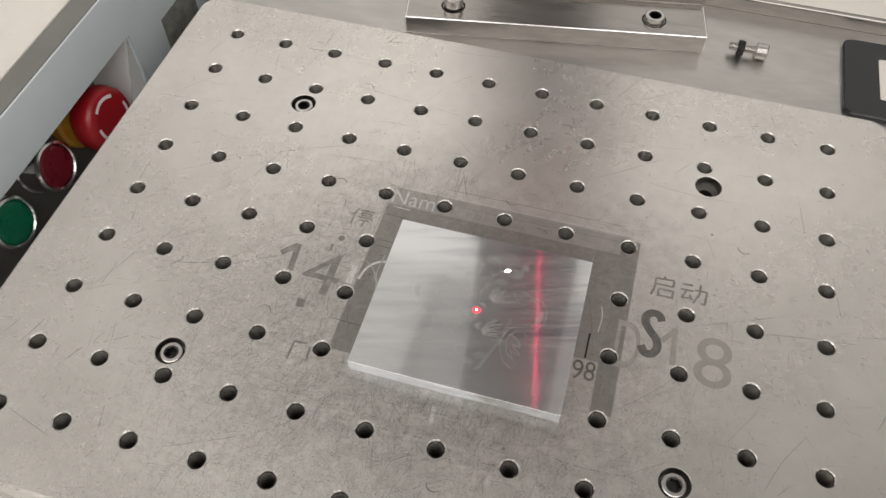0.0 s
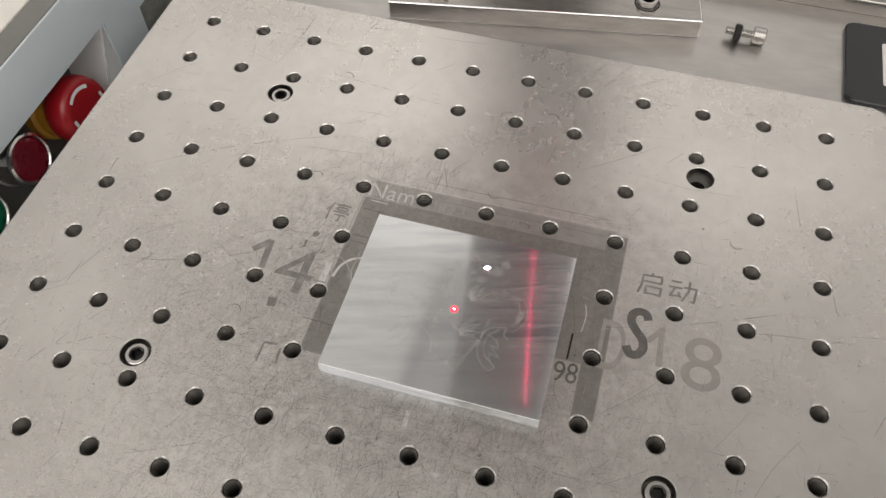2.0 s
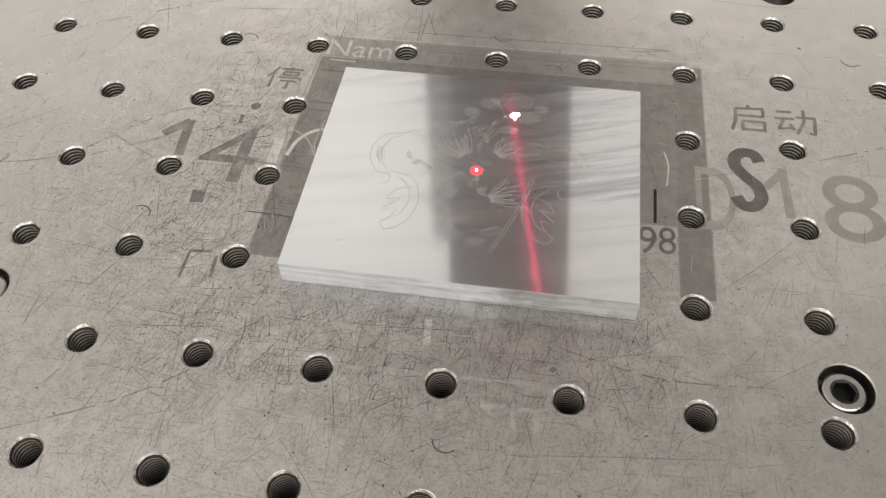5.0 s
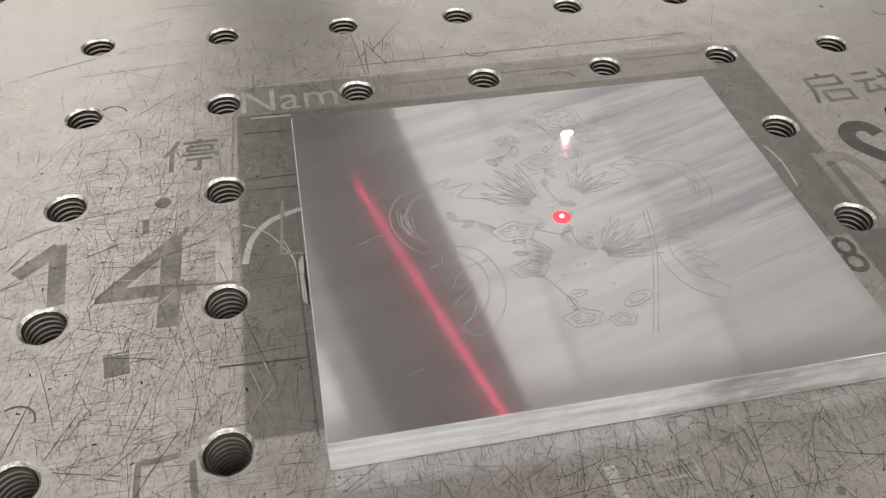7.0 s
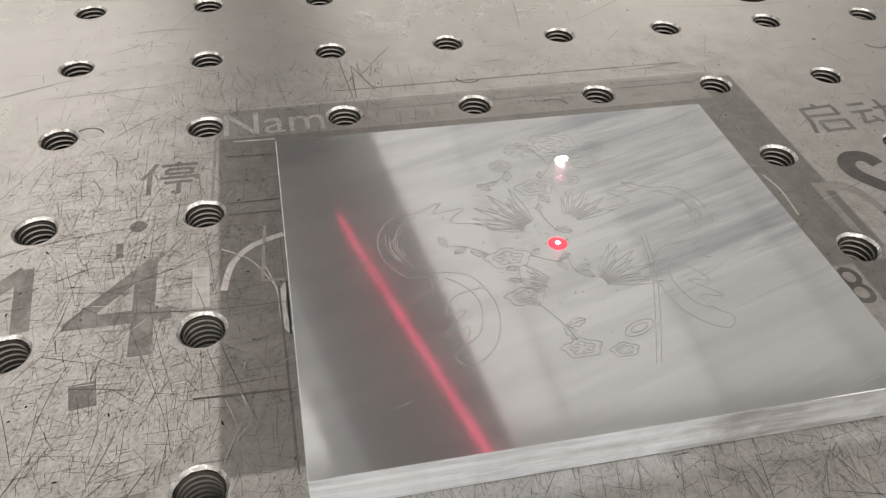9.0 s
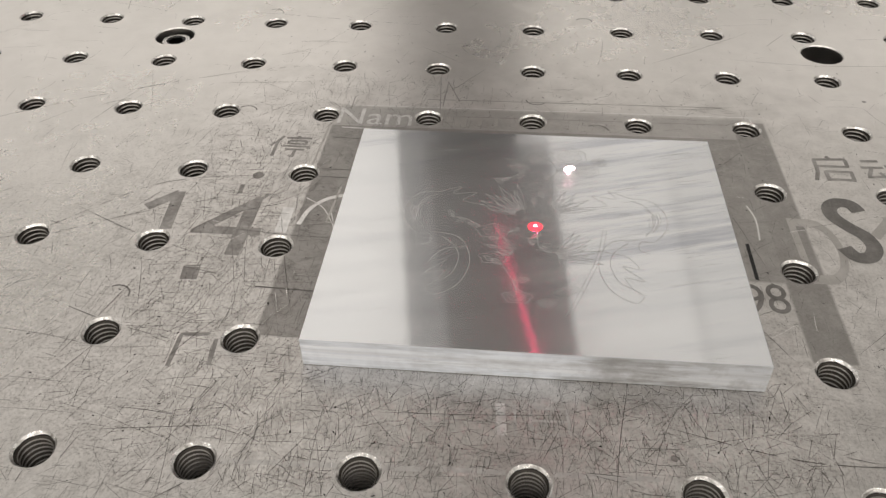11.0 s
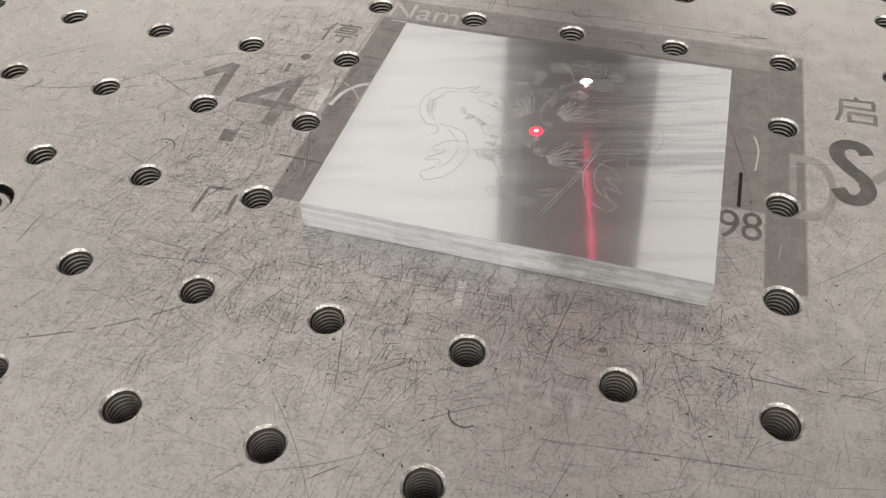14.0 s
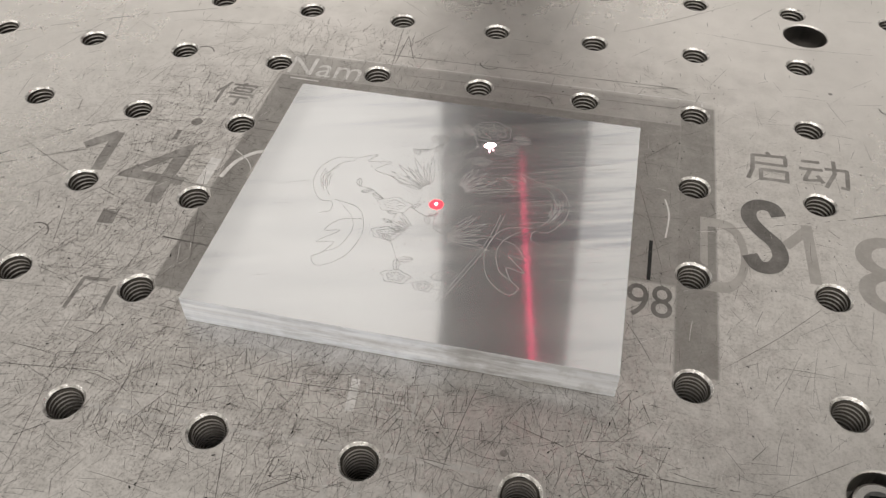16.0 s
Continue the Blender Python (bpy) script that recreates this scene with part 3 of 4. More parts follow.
def make_wipes():
    """Fine scratches left by wiping the block, along its brushing."""
    for name, count, width, material, seed in (("wipe_scratching", 46, 0.04, M_SCRATCH_LIGHT, 41), ("dull_scratching", 60, 0.06, M_LINE, 42)):
        bm = bmesh.new()
        r = random.Random(seed)
        for k in range(count):
            x, y = (r.gauss(172, 8), r.gauss(-115, 13)) if r.random() < 0.85 else (r.uniform(BX0, BX1), r.uniform(BY0, BY1))
            a, q = radians(r.gauss(16, 4)), r.uniform(1.5, 9.0)
            pts = smooth_line([(x, y), (x + q * 0.5 * math.cos(a), y + q * 0.5 * math.sin(a) + r.gauss(0, 0.1)), (x + q * math.cos(a), y + q * math.sin(a))], 1.0)
            ribbon(bm, pts, width * r.uniform(0.5, 1.4), BH + 0.004 + 0.00001 * k + 0.004 * (seed - 41), True, lambda px, py: BX0 + 0.3 < px < BX1 - 0.3 and BY0 + 0.3 < py < BY1 - 0.3)
        tagged(part(name, bm, material, block, "fine wiping scratches"), kind="stuff")


make_wipes()


def dome(name, lumps, material, label, category):
    """Small glowing domes on the block's top."""
    bm = bmesh.new()
    for x, y, rx, ry, h in lumps:
        lathe(bm, [(1, 0), (0.92, 0.4), (0.7, 0.72), (0.38, 0.93), (0, 1)], 20, Matrix.Translation((x, y, BH + 0.01)) @ Matrix.Diagonal((rx, ry, h, 1)))
    return tagged(part(name, bm, material, smooth=True), label, category)


spot = dome("laser_spot", [(150.4, -122.7, 1.4, 1.4, 0.2)], M_SPOT, "glowing red pointer spot on the aluminium block", "laser spot")
bm = bmesh.new()
lathe(bm, [(1, 0), (0.7, 0.7), (0, 1)], 20, Matrix.Translation((150.4, -122.7, BH + 0.19)) @ Matrix.Diagonal((0.34, 0.34, 0.14, 1)))
part("core", bm, M_SPOTCORE, spot, "white-hot core")
dome("engraving_spark", [(157.2, -103.0, 0.75, 0.6, 0.4), (157.9, -102.7, 0.6, 0.42, 0.3), (156.7, -103.4, 0.4, 0.35, 0.2)], M_SPARK, "white engraving spark on the aluminium block", "spark")

# ---- marks etched into the plate ----
def etched(name, bm, material, label):
    return part(name, bm, material, plate, label)


def etched_each(name, lines, width, z, material, label):
    for k, pts in enumerate(lines):
        etched(name, strokes([pts], width, z + 0.0004 * k), material, label)


def glyphs(text, x0, x1, y0, y1, z):
    """Letters of the built-in font, fitted to a rectangle of the plate and cleared round the holes."""
    cu = bpy.data.curves.new("letters", "FONT")
    cu.body = text
    ob = new("letters", cu)
    bpy.context.view_layer.update()
    me = bpy.data.meshes.new_from_object(ob.evaluated_get(bpy.context.evaluated_depsgraph_get()))
    bm = bmesh.new()
    bm.from_mesh(me)
    bpy.data.objects.remove(ob)
    bpy.data.curves.remove(cu)
    bpy.data.meshes.remove(me)
    xs, ys = [v.co.x for v in bm.verts], [v.co.y for v in bm.verts]
    for v in bm.verts:
        v.co = (x0 + (v.co.x - min(xs)) / (max(xs) - min(xs)) * (x1 - x0), y0 + (v.co.y - min(ys)) / (max(ys) - min(ys)) * (y1 - y0), z)
    for _ in range(4):
        long_edges = [e for e in bm.edges if e.calc_length() > 0.8]
        if long_edges:
            bmesh.ops.subdivide_edges(bm, edges=long_edges, cuts=1)
            bmesh.ops.triangulate(bm, faces=bm.faces)
    bmesh.ops.delete(bm, geom=[f for f in bm.faces if not all(clear(v.co.x, v.co.y, 0.02) for v in f.verts)], context="FACES")
    return bm


def strokes(lines, width, z, curved=False):
    bm = bmesh.new()
    for k, pts in enumerate(lines):
        if not curved:
            out = []
            for a, b in zip(pts, pts[1:]):
                n = max(2, int(math.dist(a, b) / 0.5))
                out += [(a[0] + (b[0] - a[0]) * i / n, a[1] + (b[1] - a[1]) * i / n) for i in range(n)]
            pts = out + [pts[-1]]
        else:
            pts = smooth_line(pts, 0.4)
        ribbon(bm, pts, width, z + k * 0.001, keep=clear)
    return bm


def character(lines, x0, x1, y0, y1):
    """Strokes given on a square of 10 by 10, laid into a rectangle."""
    return [[(x0 + (x1 - x0) * px / 10, y0 + (y1 - y0) * py / 10) for px, py in pts] for pts in lines]


etched("etched_digit", strokes([[(69.8, -114.6), (75.2, -109.2)], [(75.0, -108.8), (76.6, -125.0)]], 2.5, 0.020), M_ETCH, "grey etched digit 1")
etched("etched_digit", glyphs("4", 81.6, 95.8, -128.4, -109.4, 0.020), M_ETCH, "grey etched digit 4")
etched("etched_point", strokes([[(85.4, -131.8), (85.9, -135.8)]], 3.3, 0.020), M_ETCH, "grey etched point")
etched("etched_letter", strokes([[(216.5, -105.4), (215.4, -103.0), (212.8, -102.6), (210.9, -104.4), (210.9, -107.4), (213.0, -110.6), (215.4, -113.4), (216.1, -117.0), (214.4, -119.8), (211.8, -119.8), (210.4, -117.2)]], 3.1, 0.030, True), M_ETCH_DARK, "dark etched letter S")
etched("etched_letter", glyphs("D", 201.2, 210.2, -128.2, -108.6, 0.022), M_ETCH_FAINT, "faint etched letter D")
etched("etched_digit", strokes([[(217.2, -113.6), (222.2, -107.4)], [(221.6, -106.8), (222.3, -126.4)]], 2.1, 0.020), M_ETCH_FAINT, "faint etched digit 1")
etched("etched_digit", glyphs("8", 229.6, 242.8, -127.6, -107.2, 0.020), M_ETCH_FAINT, "faint etched digit 8")
etched("etched_digit", glyphs("9", 188.1, 192.0, -137.0, -129.2, 0.024), M_ETCH_DARK, "small etched digit 9")
etched("etched_digit", glyphs("8", 192.5, 196.3, -136.6, -128.9, 0.024), M_ETCH_DARK, "small etched digit 8")
etched("etched_word", glyphs("Nam", 103.2, 121.2, -78.9, -71.6, 0.030), M_ETCH_PALE, "pale etched letters")
etched("etched_tick", strokes([[(99.7, -112.6), (99.8, -120.9)]], 2.4, 0.026), M_ETCH_LIGHT, "pale etched bar")
etched("etched_tick", strokes([[(145.3, -160.6), (145.8, -166.8)]], 1.5, 0.026), M_ETCH_LIGHT, "pale etched bar")
etched("etched_tick", strokes([[(191.9, -117.5), (191.8, -127.9)]], 0.7, 0.028), M_ETCH_BLACK, "black burnt bar")
etched("etched_arc", strokes([[(102.9, -118.0), (104.2, -112.6), (107.2, -109.0), (111.9, -107.0)]], 1.0, 0.026, True), M_ETCH_LIGHT, "pale etched arc")
etched("etched_tick", strokes([[(87.8, -105.2), (87.9, -108.5)]], 1.0, 0.027), M_ETCH, "grey etched bar")
# a thin black bar along the block's left edge
etched("etched_tick", strokes([[(111.75, -117.6), (111.72, -127.8)]], 0.3, 0.034), M_ETCH_BLACK, "thin black bar at the block's edge")
etched("etched_moon", strokes([[(111.9, -118.0), (111.2, -119.4), (110.9, -122.6), (111.2, -126.0), (111.9, -127.4)]], 1.0, 0.029, True), M_ETCH_LIGHT, "pale curved field beside the block")
etched_each("etched_frame", [[(103.6, -85.1), (112.4, -85.4)], [(103.8, -98.1), (112.4, -98.1)], [(103.6, -101.0), (112.4, -101.2)], [(99.0, -136.8), (111.0, -137.3)], [(110.6, -118.4), (111.2, -150.0)]], 0.32, 0.032, M_ETCH_DARK, "dark etched guide lines")
etched_each("etched_frame", [[(101.9, -77.9), (101.2, -96.6)], [(109.2, -104.6), (108.4, -116.8), (111.8, -117.2)]], 0.5, 0.033, M_ETCH_FAINT, "faint pale guide strokes")
etched("etched_line", strokes([[(101.0, -174.8), (134.0, -173.8)], [(137.0, -173.6), (169.0, -172.7)]], 0.9, 0.021), M_ETCH_WORN, "worn pale line")
etched_each("etched_frame", [[(147.6, -160.8), (147.9, -166.6)], [(150.0, -161.2), (155.8, -161.0), (156.2, -166.0), (150.4, -166.2), (150.0, -161.2)], [(150.2, -163.6), (156.0, -163.5)]], 0.45, 0.023, M_ETCH_WORN, "worn pale box marks")
etched("etched_arc", strokes([[(194.2, -105.0), (195.1, -109.6), (194.6, -116.2)]], 0.35, 0.028, True), M_ETCH_LIGHT, "pale thin arc")
etched("etched_arc", strokes([[(108.6, -113.0), (110.2, -118.6), (110.9, -126.0)], [(102.6, -109.0), (107.0, -112.4), (110.6, -119.2)]], 0.2, 0.030, True), M_ETCH_LIGHT, "pale thin arcs")
QI = [[(1.6, 8.4), (8.8, 8.9)], [(4.8, 9.9), (5.4, 8.8)], [(1.8, 8.4), (1.7, 4.0), (0.6, 0.4)], [(8.6, 8.6), (8.5, 5.9), (1.8, 5.9)], [(3.2, 3.9), (8.7, 3.9), (8.5, 0.4)], [(3.3, 4.0), (3.3, 0.3)], [(3.3, 0.9), (8.5, 0.9)]]
DONG = [[(0.8, 8.4), (4.4, 8.6)], [(0.3, 5.8), (4.8, 6.0)], [(2.4, 5.8), (1.0, 1.9), (4.2, 2.5)], [(3.6, 4.0), (4.6, 1.6)], [(5.2, 6.6), (9.5, 6.8), (9.1, 0.6), (7.8, 1.0)], [(7.1, 9.7), (7.0, 5.2), (5.0, 0.3)]]
TING = [[(2.6, 9.8), (1.2, 6.6), (0.0, 5.0)], [(1.5, 6.8), (1.5, 0.1)], [(3.4, 8.9), (9.8, 9.0)], [(6.4, 10), (6.6, 9.0)], [(4.4, 7.6), (8.8, 7.7)], [(4.4, 7.6), (4.4, 6.2), (8.8, 6.2), (8.8, 7.6)], [(3.2, 5.0), (9.8, 5.0), (9.6, 4.0)], [(4.2, 3.5), (9.0, 3.5)], [(6.6, 3.5), (6.6, 0.2), (5.4, 0.6)]]
etched("etched_character", strokes(character(QI, 210.4, 220.4, -95.0, -85.0), 0.9, 0.020), M_ETCH, "grey etched character")
etched("etched_character", strokes(character(DONG, 221.4, 232.0, -94.6, -85.0), 0.9, 0.020), M_ETCH, "grey etched character")
etched("etched_character", strokes(character(TING, 89.8, 99.0, -94.0, -85.2), 0.8, 0.020), M_ETCH, "grey etched character")
etched_each("etched_corner", [[(89.5, -157.2), (89.5, -149.8), (94.2, -149.4)], [(96.4, -156.4), (95.9, -150.6)], [(95.8, -150.8), (100.0, -150.4)]], 0.8, 0.020, M_ETCH, "grey etched corner marks")
etched_each("etched_frame", [[(104.8, -70.2), (202.4, -69.6)], [(104.8, -80.6), (112.0, -80.8)], [(201.6, -70.2), (201.8, -78.0)]], 0.35, 0.024, M_ETCH_LIGHT, "pale etched frame line")
etched_each("etched_frame", [[(126.0, -74.0), (196.0, -73.4)], [(102.4, -92.0), (112.0, -91.8)], [(102.8, -133.6), (112.1, -132.0)], [(105.6, -72.0), (105.6, -66.0)], [(124.0, -66.2), (196.0, -65.4)], [(190, -85), (190.3, -92.0)], [(128, -69.2), (128.4, -56.8)], [(132, -66.8), (128.4, -57.0)]], 0.22, 0.026, M_ETCH, "dark etched guide lines")
etched_each("etched_wedge", [[(189.6, -94.6), (194.4, -90.6)], [(189.6, -90.8), (194.4, -90.8)]], 0.9, 0.024, M_ETCH, "dark etched arrow tip")
# illegible row of pale letters, as bars
etched_each("etched_bar", [[(146.0 + 4.6 * k, -178.8 - 0.3 * (k % 3)), (146.4 + 4.6 * k, -182.6)] for k in range(9) if abs(146 + 4.6 * k - 175) > 4] + [[(158, -178.6), (171, -178.4)]], 1.1, 0.022, M_ETCH_WORN, "worn pale bar of an unreadable mark")
etched_each("etched_bar", [[(126 + 3.8 * k, -73.6), (126.2 + 3.8 * k, -77.6)] for k in range(5)] + [[(152 + 4 * k, -75), (155 + 4 * k, -75.2)] for k in range(5)], 0.8, 0.022, M_ETCH_FAINT, "faint worn bar of an unreadable mark")
for ax, ay, turn in ((72.8, -18.2, 60), (164.5, -19.0, 80), (243.9, -63.4, 250), (150.9, -64.4, 255), (73.8, -141.0, 60), (152.8, -186.6, 250), (165.1, -78.0, 70), (80.0, -75.0, 80)):
    etched("etched_curl", strokes([[(ax + 2.6 * math.cos(radians(turn + a)), ay + 2.6 * math.sin(radians(turn + a))) for a in (-65, -35, 0, 35, 65)]], 0.30, 0.03, True), M_ETCH_DARK, "small dark curved tool mark")
for x, y, r in ((90.2, -101.6, 1.3), (171.5, -168.9, 0.6), (231, -60, 0.5)):
    bm = bmesh.new()
    lathe(bm, [(r, 0.02), (0, 0.021)], 14, Matrix.Translation((x, y, 0)))
    etched("stain", bm, M_ETCH, "dark round stain")

# ---- scratches ----
def make_scratches(name, count, width, spread, material, label, z, seed, lengths):
    bm = bmesh.new()
    r = random.Random(seed)
    for k in range(count):
        if r.random() < spread:
            x, y = r.choice(((r.gauss(140, 42), r.gauss(-180, 20)), (r.gauss(92, 14), r.gauss(-122, 30)), (r.gauss(140, 70), r.gauss(-145, 45))))
        else:
            x, y = r.uniform(PX0, PX1), r.uniform(PY0, PY1)
        a = r.choice((r.gauss(90, 14), r.gauss(62, 18), r.gauss(2, 12), r.uniform(0, 180)))
        s = min(r.expovariate(1 / lengths), 42) + 1.0
        bend = r.gauss(0, 0.018) * s
        c, d = math.cos(radians(a)), math.sin(radians(a))
        pts = smooth_line([(x - c * s / 2, y - d * s / 2), (x - d * bend, y + c * bend), (x + c * s / 2, y + d * s / 2)], 1.6)
        ribbon(bm, pts, width * r.uniform(0.5, 1.5), z + 0.000002 * k, True, clear)
    return tagged(part(name, bm, material, plate, label), kind="stuff")


make_scratches("scratching", 6200, 0.045, 0.88, M_SCRATCH, "dense fine dark scratching", 0.008, 3, 2.8)
make_scratches("bright_scratching", 380, 0.045, 0.7, M_SCRATCH_LIGHT, "fine bright scratching", 0.040, 4, 3.0)
make_scratches("coarse_scratching", 420, 0.075, 0.5, M_SCRATCH, "coarser dark scratching", 0.045, 5, 9.0)
def rubbed_patch(name, count, x0, x1, y0, y1, seed, z):
    """Short upright scratches worn into one patch of the plate."""
    bm = bmesh.new()
    r = random.Random(seed)
    for k in range(count):
        x, y, s = r.uniform(x0, x1), r.uniform(y0, y1), r.uniform(0.8, 5.0)
        a = radians(r.gauss(94, 16) if r.random() < 0.5 else r.uniform(0, 180))
        ribbon(bm, smooth_line([(x, y), (x + s * math.cos(a), y + s * math.sin(a))], 1.2), r.uniform(0.03, 0.08), z + 0.000002 * k, True, clear)
    return tagged(part(name, bm, M_SCRATCH, plate, "dense worn scratching"), kind="stuff")


rubbed_patch("worn_patch", 420, 94, 135, -82, -56, 21, 0.050)
rubbed_patch("worn_patch", 160, 130, 206, -80, -60, 22, 0.053)
rubbed_patch("worn_patch", 520, 78, 112, -152, -84, 23, 0.056)
rubbed_patch("worn_patch", 1300, 92, 196, -182, -155, 24, 0.059)
rubbed_patch("worn_patch", 160, 187, 212, -156, -80, 25, 0.062)
rubbed_patch("worn_patch", 110, 16, 96, -165, -40, 26, 0.065)
rubbed_patch("worn_patch", 110, 205, 295, -190, -40, 27, 0.068)
LONG = [
    [(48, -128), (66, -118), (92, -106), (101, -93)], [(10, -88), (40, -70), (74, -55), (98, -49)], [(24, -131), (48, -125), (70, -106), (96, -101)],
    [(18, -140), (34, -128), (26, -123)], [(66, -18), (92, -21), (120, -24)], [(200, -113), (228, -104), (262, -90)],
    [(30, -152), (20, -170), (40, -158)], [(4, -14), (15, -2)], [(263, -28), (268, -60)], [(126, -52), (127.6, -72)], [(36, -190), (40, -206)],
    [(92, -132), (104, -129), (112, -127)], [(60, -142), (76, -148), (92, -152)], [(60, -200), (90, -186), (110, -170)],
    [(97, -96), (101.5, -103), (99, -108)], [(170, -163), (192, -168), (216, -167)],
]
bm = bmesh.new()
for k, pts in enumerate(LONG):
    ribbon(bm, smooth_line(pts, 0.8), 0.12, 0.048 + 0.0002 * k, True, lambda x, y: clear(x, y) and math.sin(1.9 * x) + math.sin(2.3 * y + 1.3 * x) > -1.1)
tagged(part("long_scratching", bm, M_ETCH_DARK, plate, "long dark scratches"), kind="stuff")
bm = bmesh.new()
r = random.Random(11)
for k in range(1300):
    x, y = (r.gauss(135, 70), r.gauss(-130, 55)) if r.random() < 0.6 else (r.uniform(PX0, PX1), r.uniform(PY0, PY1))
    if clear(x, y, 0.8):
        q = r.uniform(0.04, 0.19)
        a = r.uniform(0, 6.28)
        m = Matrix.Translation((x, y, 0.016)) @ Matrix.Rotation(a, 4, "Z") @ Matrix.Diagonal((q * r.uniform(0.8, 2.4), q * 0.7, 0.03, 1))
        lathe(bm, [(1, 0), (0.5, 0.8), (0, 1)], 6, m)
tagged(part("dirt", bm, M_ETCH_BLACK, plate, "dark specks of dirt"), kind="stuff")

# ---- the table behind the plate ----
ZT = -15.0
bm = bmesh.new()
box(bm, -34, 420, -260, 105, ZT - 3, ZT, 0.3)
tagged(part("machine_table", bm, M_TABLE), "satin stainless steel machine table under the plate", "table", kind="structure")
bm = bmesh.new()
box(bm, -64, 420, 105, 108.5, ZT - 3, ZT + 8.0, 1.2, 3)
tagged(part("table_lip", bm, M_BAR), "bent steel lip along the table's back", "trim", kind="structure")
bm = bmesh.new()
box(bm, -64, 900, 108.6, 900, ZT - 3, ZT + 7.0, 0.5)
tagged(part("rear_cover", bm, M_BEIGE), "pale beige sheet cover behind the table", "cover", kind="structure")


def make_fence():
    m = Matrix.Translation((71.7, 40.3, ZT)) @ Matrix.Rotation(radians(9.8), 4, "Z")
    bm = bmesh.new()
    box(bm, 0, 150.5, 0, 24.5, 0.05, 10.2, 0.8, 3)
    bm.normal_update()
    for f in bm.faces:
        # the bevels take bright chrome, which paints in the highlight along the edges
        f.material_index = 0 if max(abs(c) for c in f.normal) > 0.99 else 1
    for v in bm.verts:
        v.co = m @ v.co
    base = part("stop_bar", bm, [M_BAR, M_CHROME])
    tagged(base, "ground steel stop bar with two socket screws on the table", "stop bar")
    bm = bmesh.new()
    box(bm, 0.5, 150.0, 24.6, 34.0, 0.05, 13.5, 0.5, 2)
    for v in bm.verts:
        v.co = m @ v.co
    part("rear_rail", bm, M_BAR, base)
    for x, y, up in ((23.6, 11.0, 3.4), (124.6, 10.6, 0.6)):
        # no real recess: a flat ring paints its shade round the screw
        bm = bmesh.new()
        lathe(bm, [(6.1, 10.28), (5.2, 10.285)], 32, m @ Matrix.Translation((x, y, 0)))
        part("recess_shade", bm, M_HOLE_SHADE, base, "flat dark ring painted as the shade of a recess round the screw")
        s = cap_screw("bar_screw", 4.9, 5.2, 2.7, 3.0, M_SCREW, "nickel-plated socket cap screw in the stop bar", 7.0, 3.0)
        p = m @ Vector((x, y, 0))
        s.matrix_basis = pose(p.x * MM, p.y * MM, (ZT + 7.4 + up) * MM, 0, 0, 20)


make_fence()


def make_bolt():
    m = Matrix.Translation((231.6, 70.6, ZT + 4.1)) @ Matrix.Rotation(radians(-2), 4, "Z") @ Matrix.Rotation(radians(90), 4, "Y")
    bm = bmesh.new()
    prof = [(0, 0), (1.6, 0)]
    z = 0.0
    while z < 12.0:
        prof += [(1.95, z + 0.2), (1.95, z + 0.4), (1.6, z + 0.6)]
        z += 0.65
    lathe(bm, prof + [(1.9, 12.8), (0, 12.8)], 20, m)
    bolt = part("loose_bolt", bm, M_SCREW)
    tagged(bolt, "small steel cap bolt lying on the table", "bolt")
    bm = bmesh.new()
    lathe(bm, [(0, 12.6), (3.6, 12.6), (4.0, 13.0), (4.0, 17.8), (3.5, 18.4), (2.2, 18.4), (2.0, 15.6), (0, 15.6)], 24, m)
    part("head", bm, M_SCREW, bolt)
    bm = bmesh.new()
    lathe(bm, [(2.0, 4.0), (3.6, 4.0), (4.1, 4.5), (4.1, 6.7), (3.6, 7.2), (2.0, 7.2)], 6, m)
    tagged(part("nut", bm, M_BLACKED), "dark hexagon nut on the loose bolt", "nut")


make_bolt()


def make_frame_panel():
    bm = bmesh.new()
    prism(bm, rounded(287, 420, 40, 95, 5), ZT + 0.05, ZT + 2.4, 0.5)
    p = part("control_panel", bm, M_BLACK)
    tagged(p, "glossy black panel with rounded corners on the table", "panel")
    bm = bmesh.new()
    prism(bm, rounded(303.5, 404, 53, 82, 1), ZT + 2.45, ZT + 2.9, 0.2)
    part("display", bm, M_BEIGE, p, "pale beige display field")


make_frame_panel()

# ---- the side wall with its pocket of buttons ----
bm = bmesh.new()
shape = [(-400, 11.5), (300, 11.5), (300, -150), (3.5, -150), (3.5, -17), (-400, -17)]
sides = [[bm.verts.new((x, y, z)) for y, z in shape] for x in (-68, -66)]
bm.faces.new(sides[0])
bm.faces.new(sides[1][::-1])
for k in range(6):
    bm.faces.new((sides[0][k], sides[0][(k + 1) % 6], sides[1][(k + 1) % 6], sides[1][k]))
bmesh.ops.bevel(bm, geom=list(bm.edges), offset=0.7, segments=3, profile=0.5, affect="EDGES")
tagged(part("side_panel", bm, M_GREYBLUE), "grey-blue painted sheet side wall of the machine", "side panel", kind="structure")
bm = bmesh.new()
box(bm, -78.6, -66.6, -400, 300, 11.0, 12.0, 0.3)
tagged(part("edge_strip", bm, M_DARKGREY), "dark grey strip along the side wall's top", "trim", kind="structure")
bm = bmesh.new()
box(bm, -900, -78.8, -400, 900, 8.0, 12.4, 0.8)
cover = tagged(part("side_cover", bm, M_BEIGE), "pale beige scuffed cover beside the machine", "cover", kind="structure")
r = random.Random(31)
bm = bmesh.new()
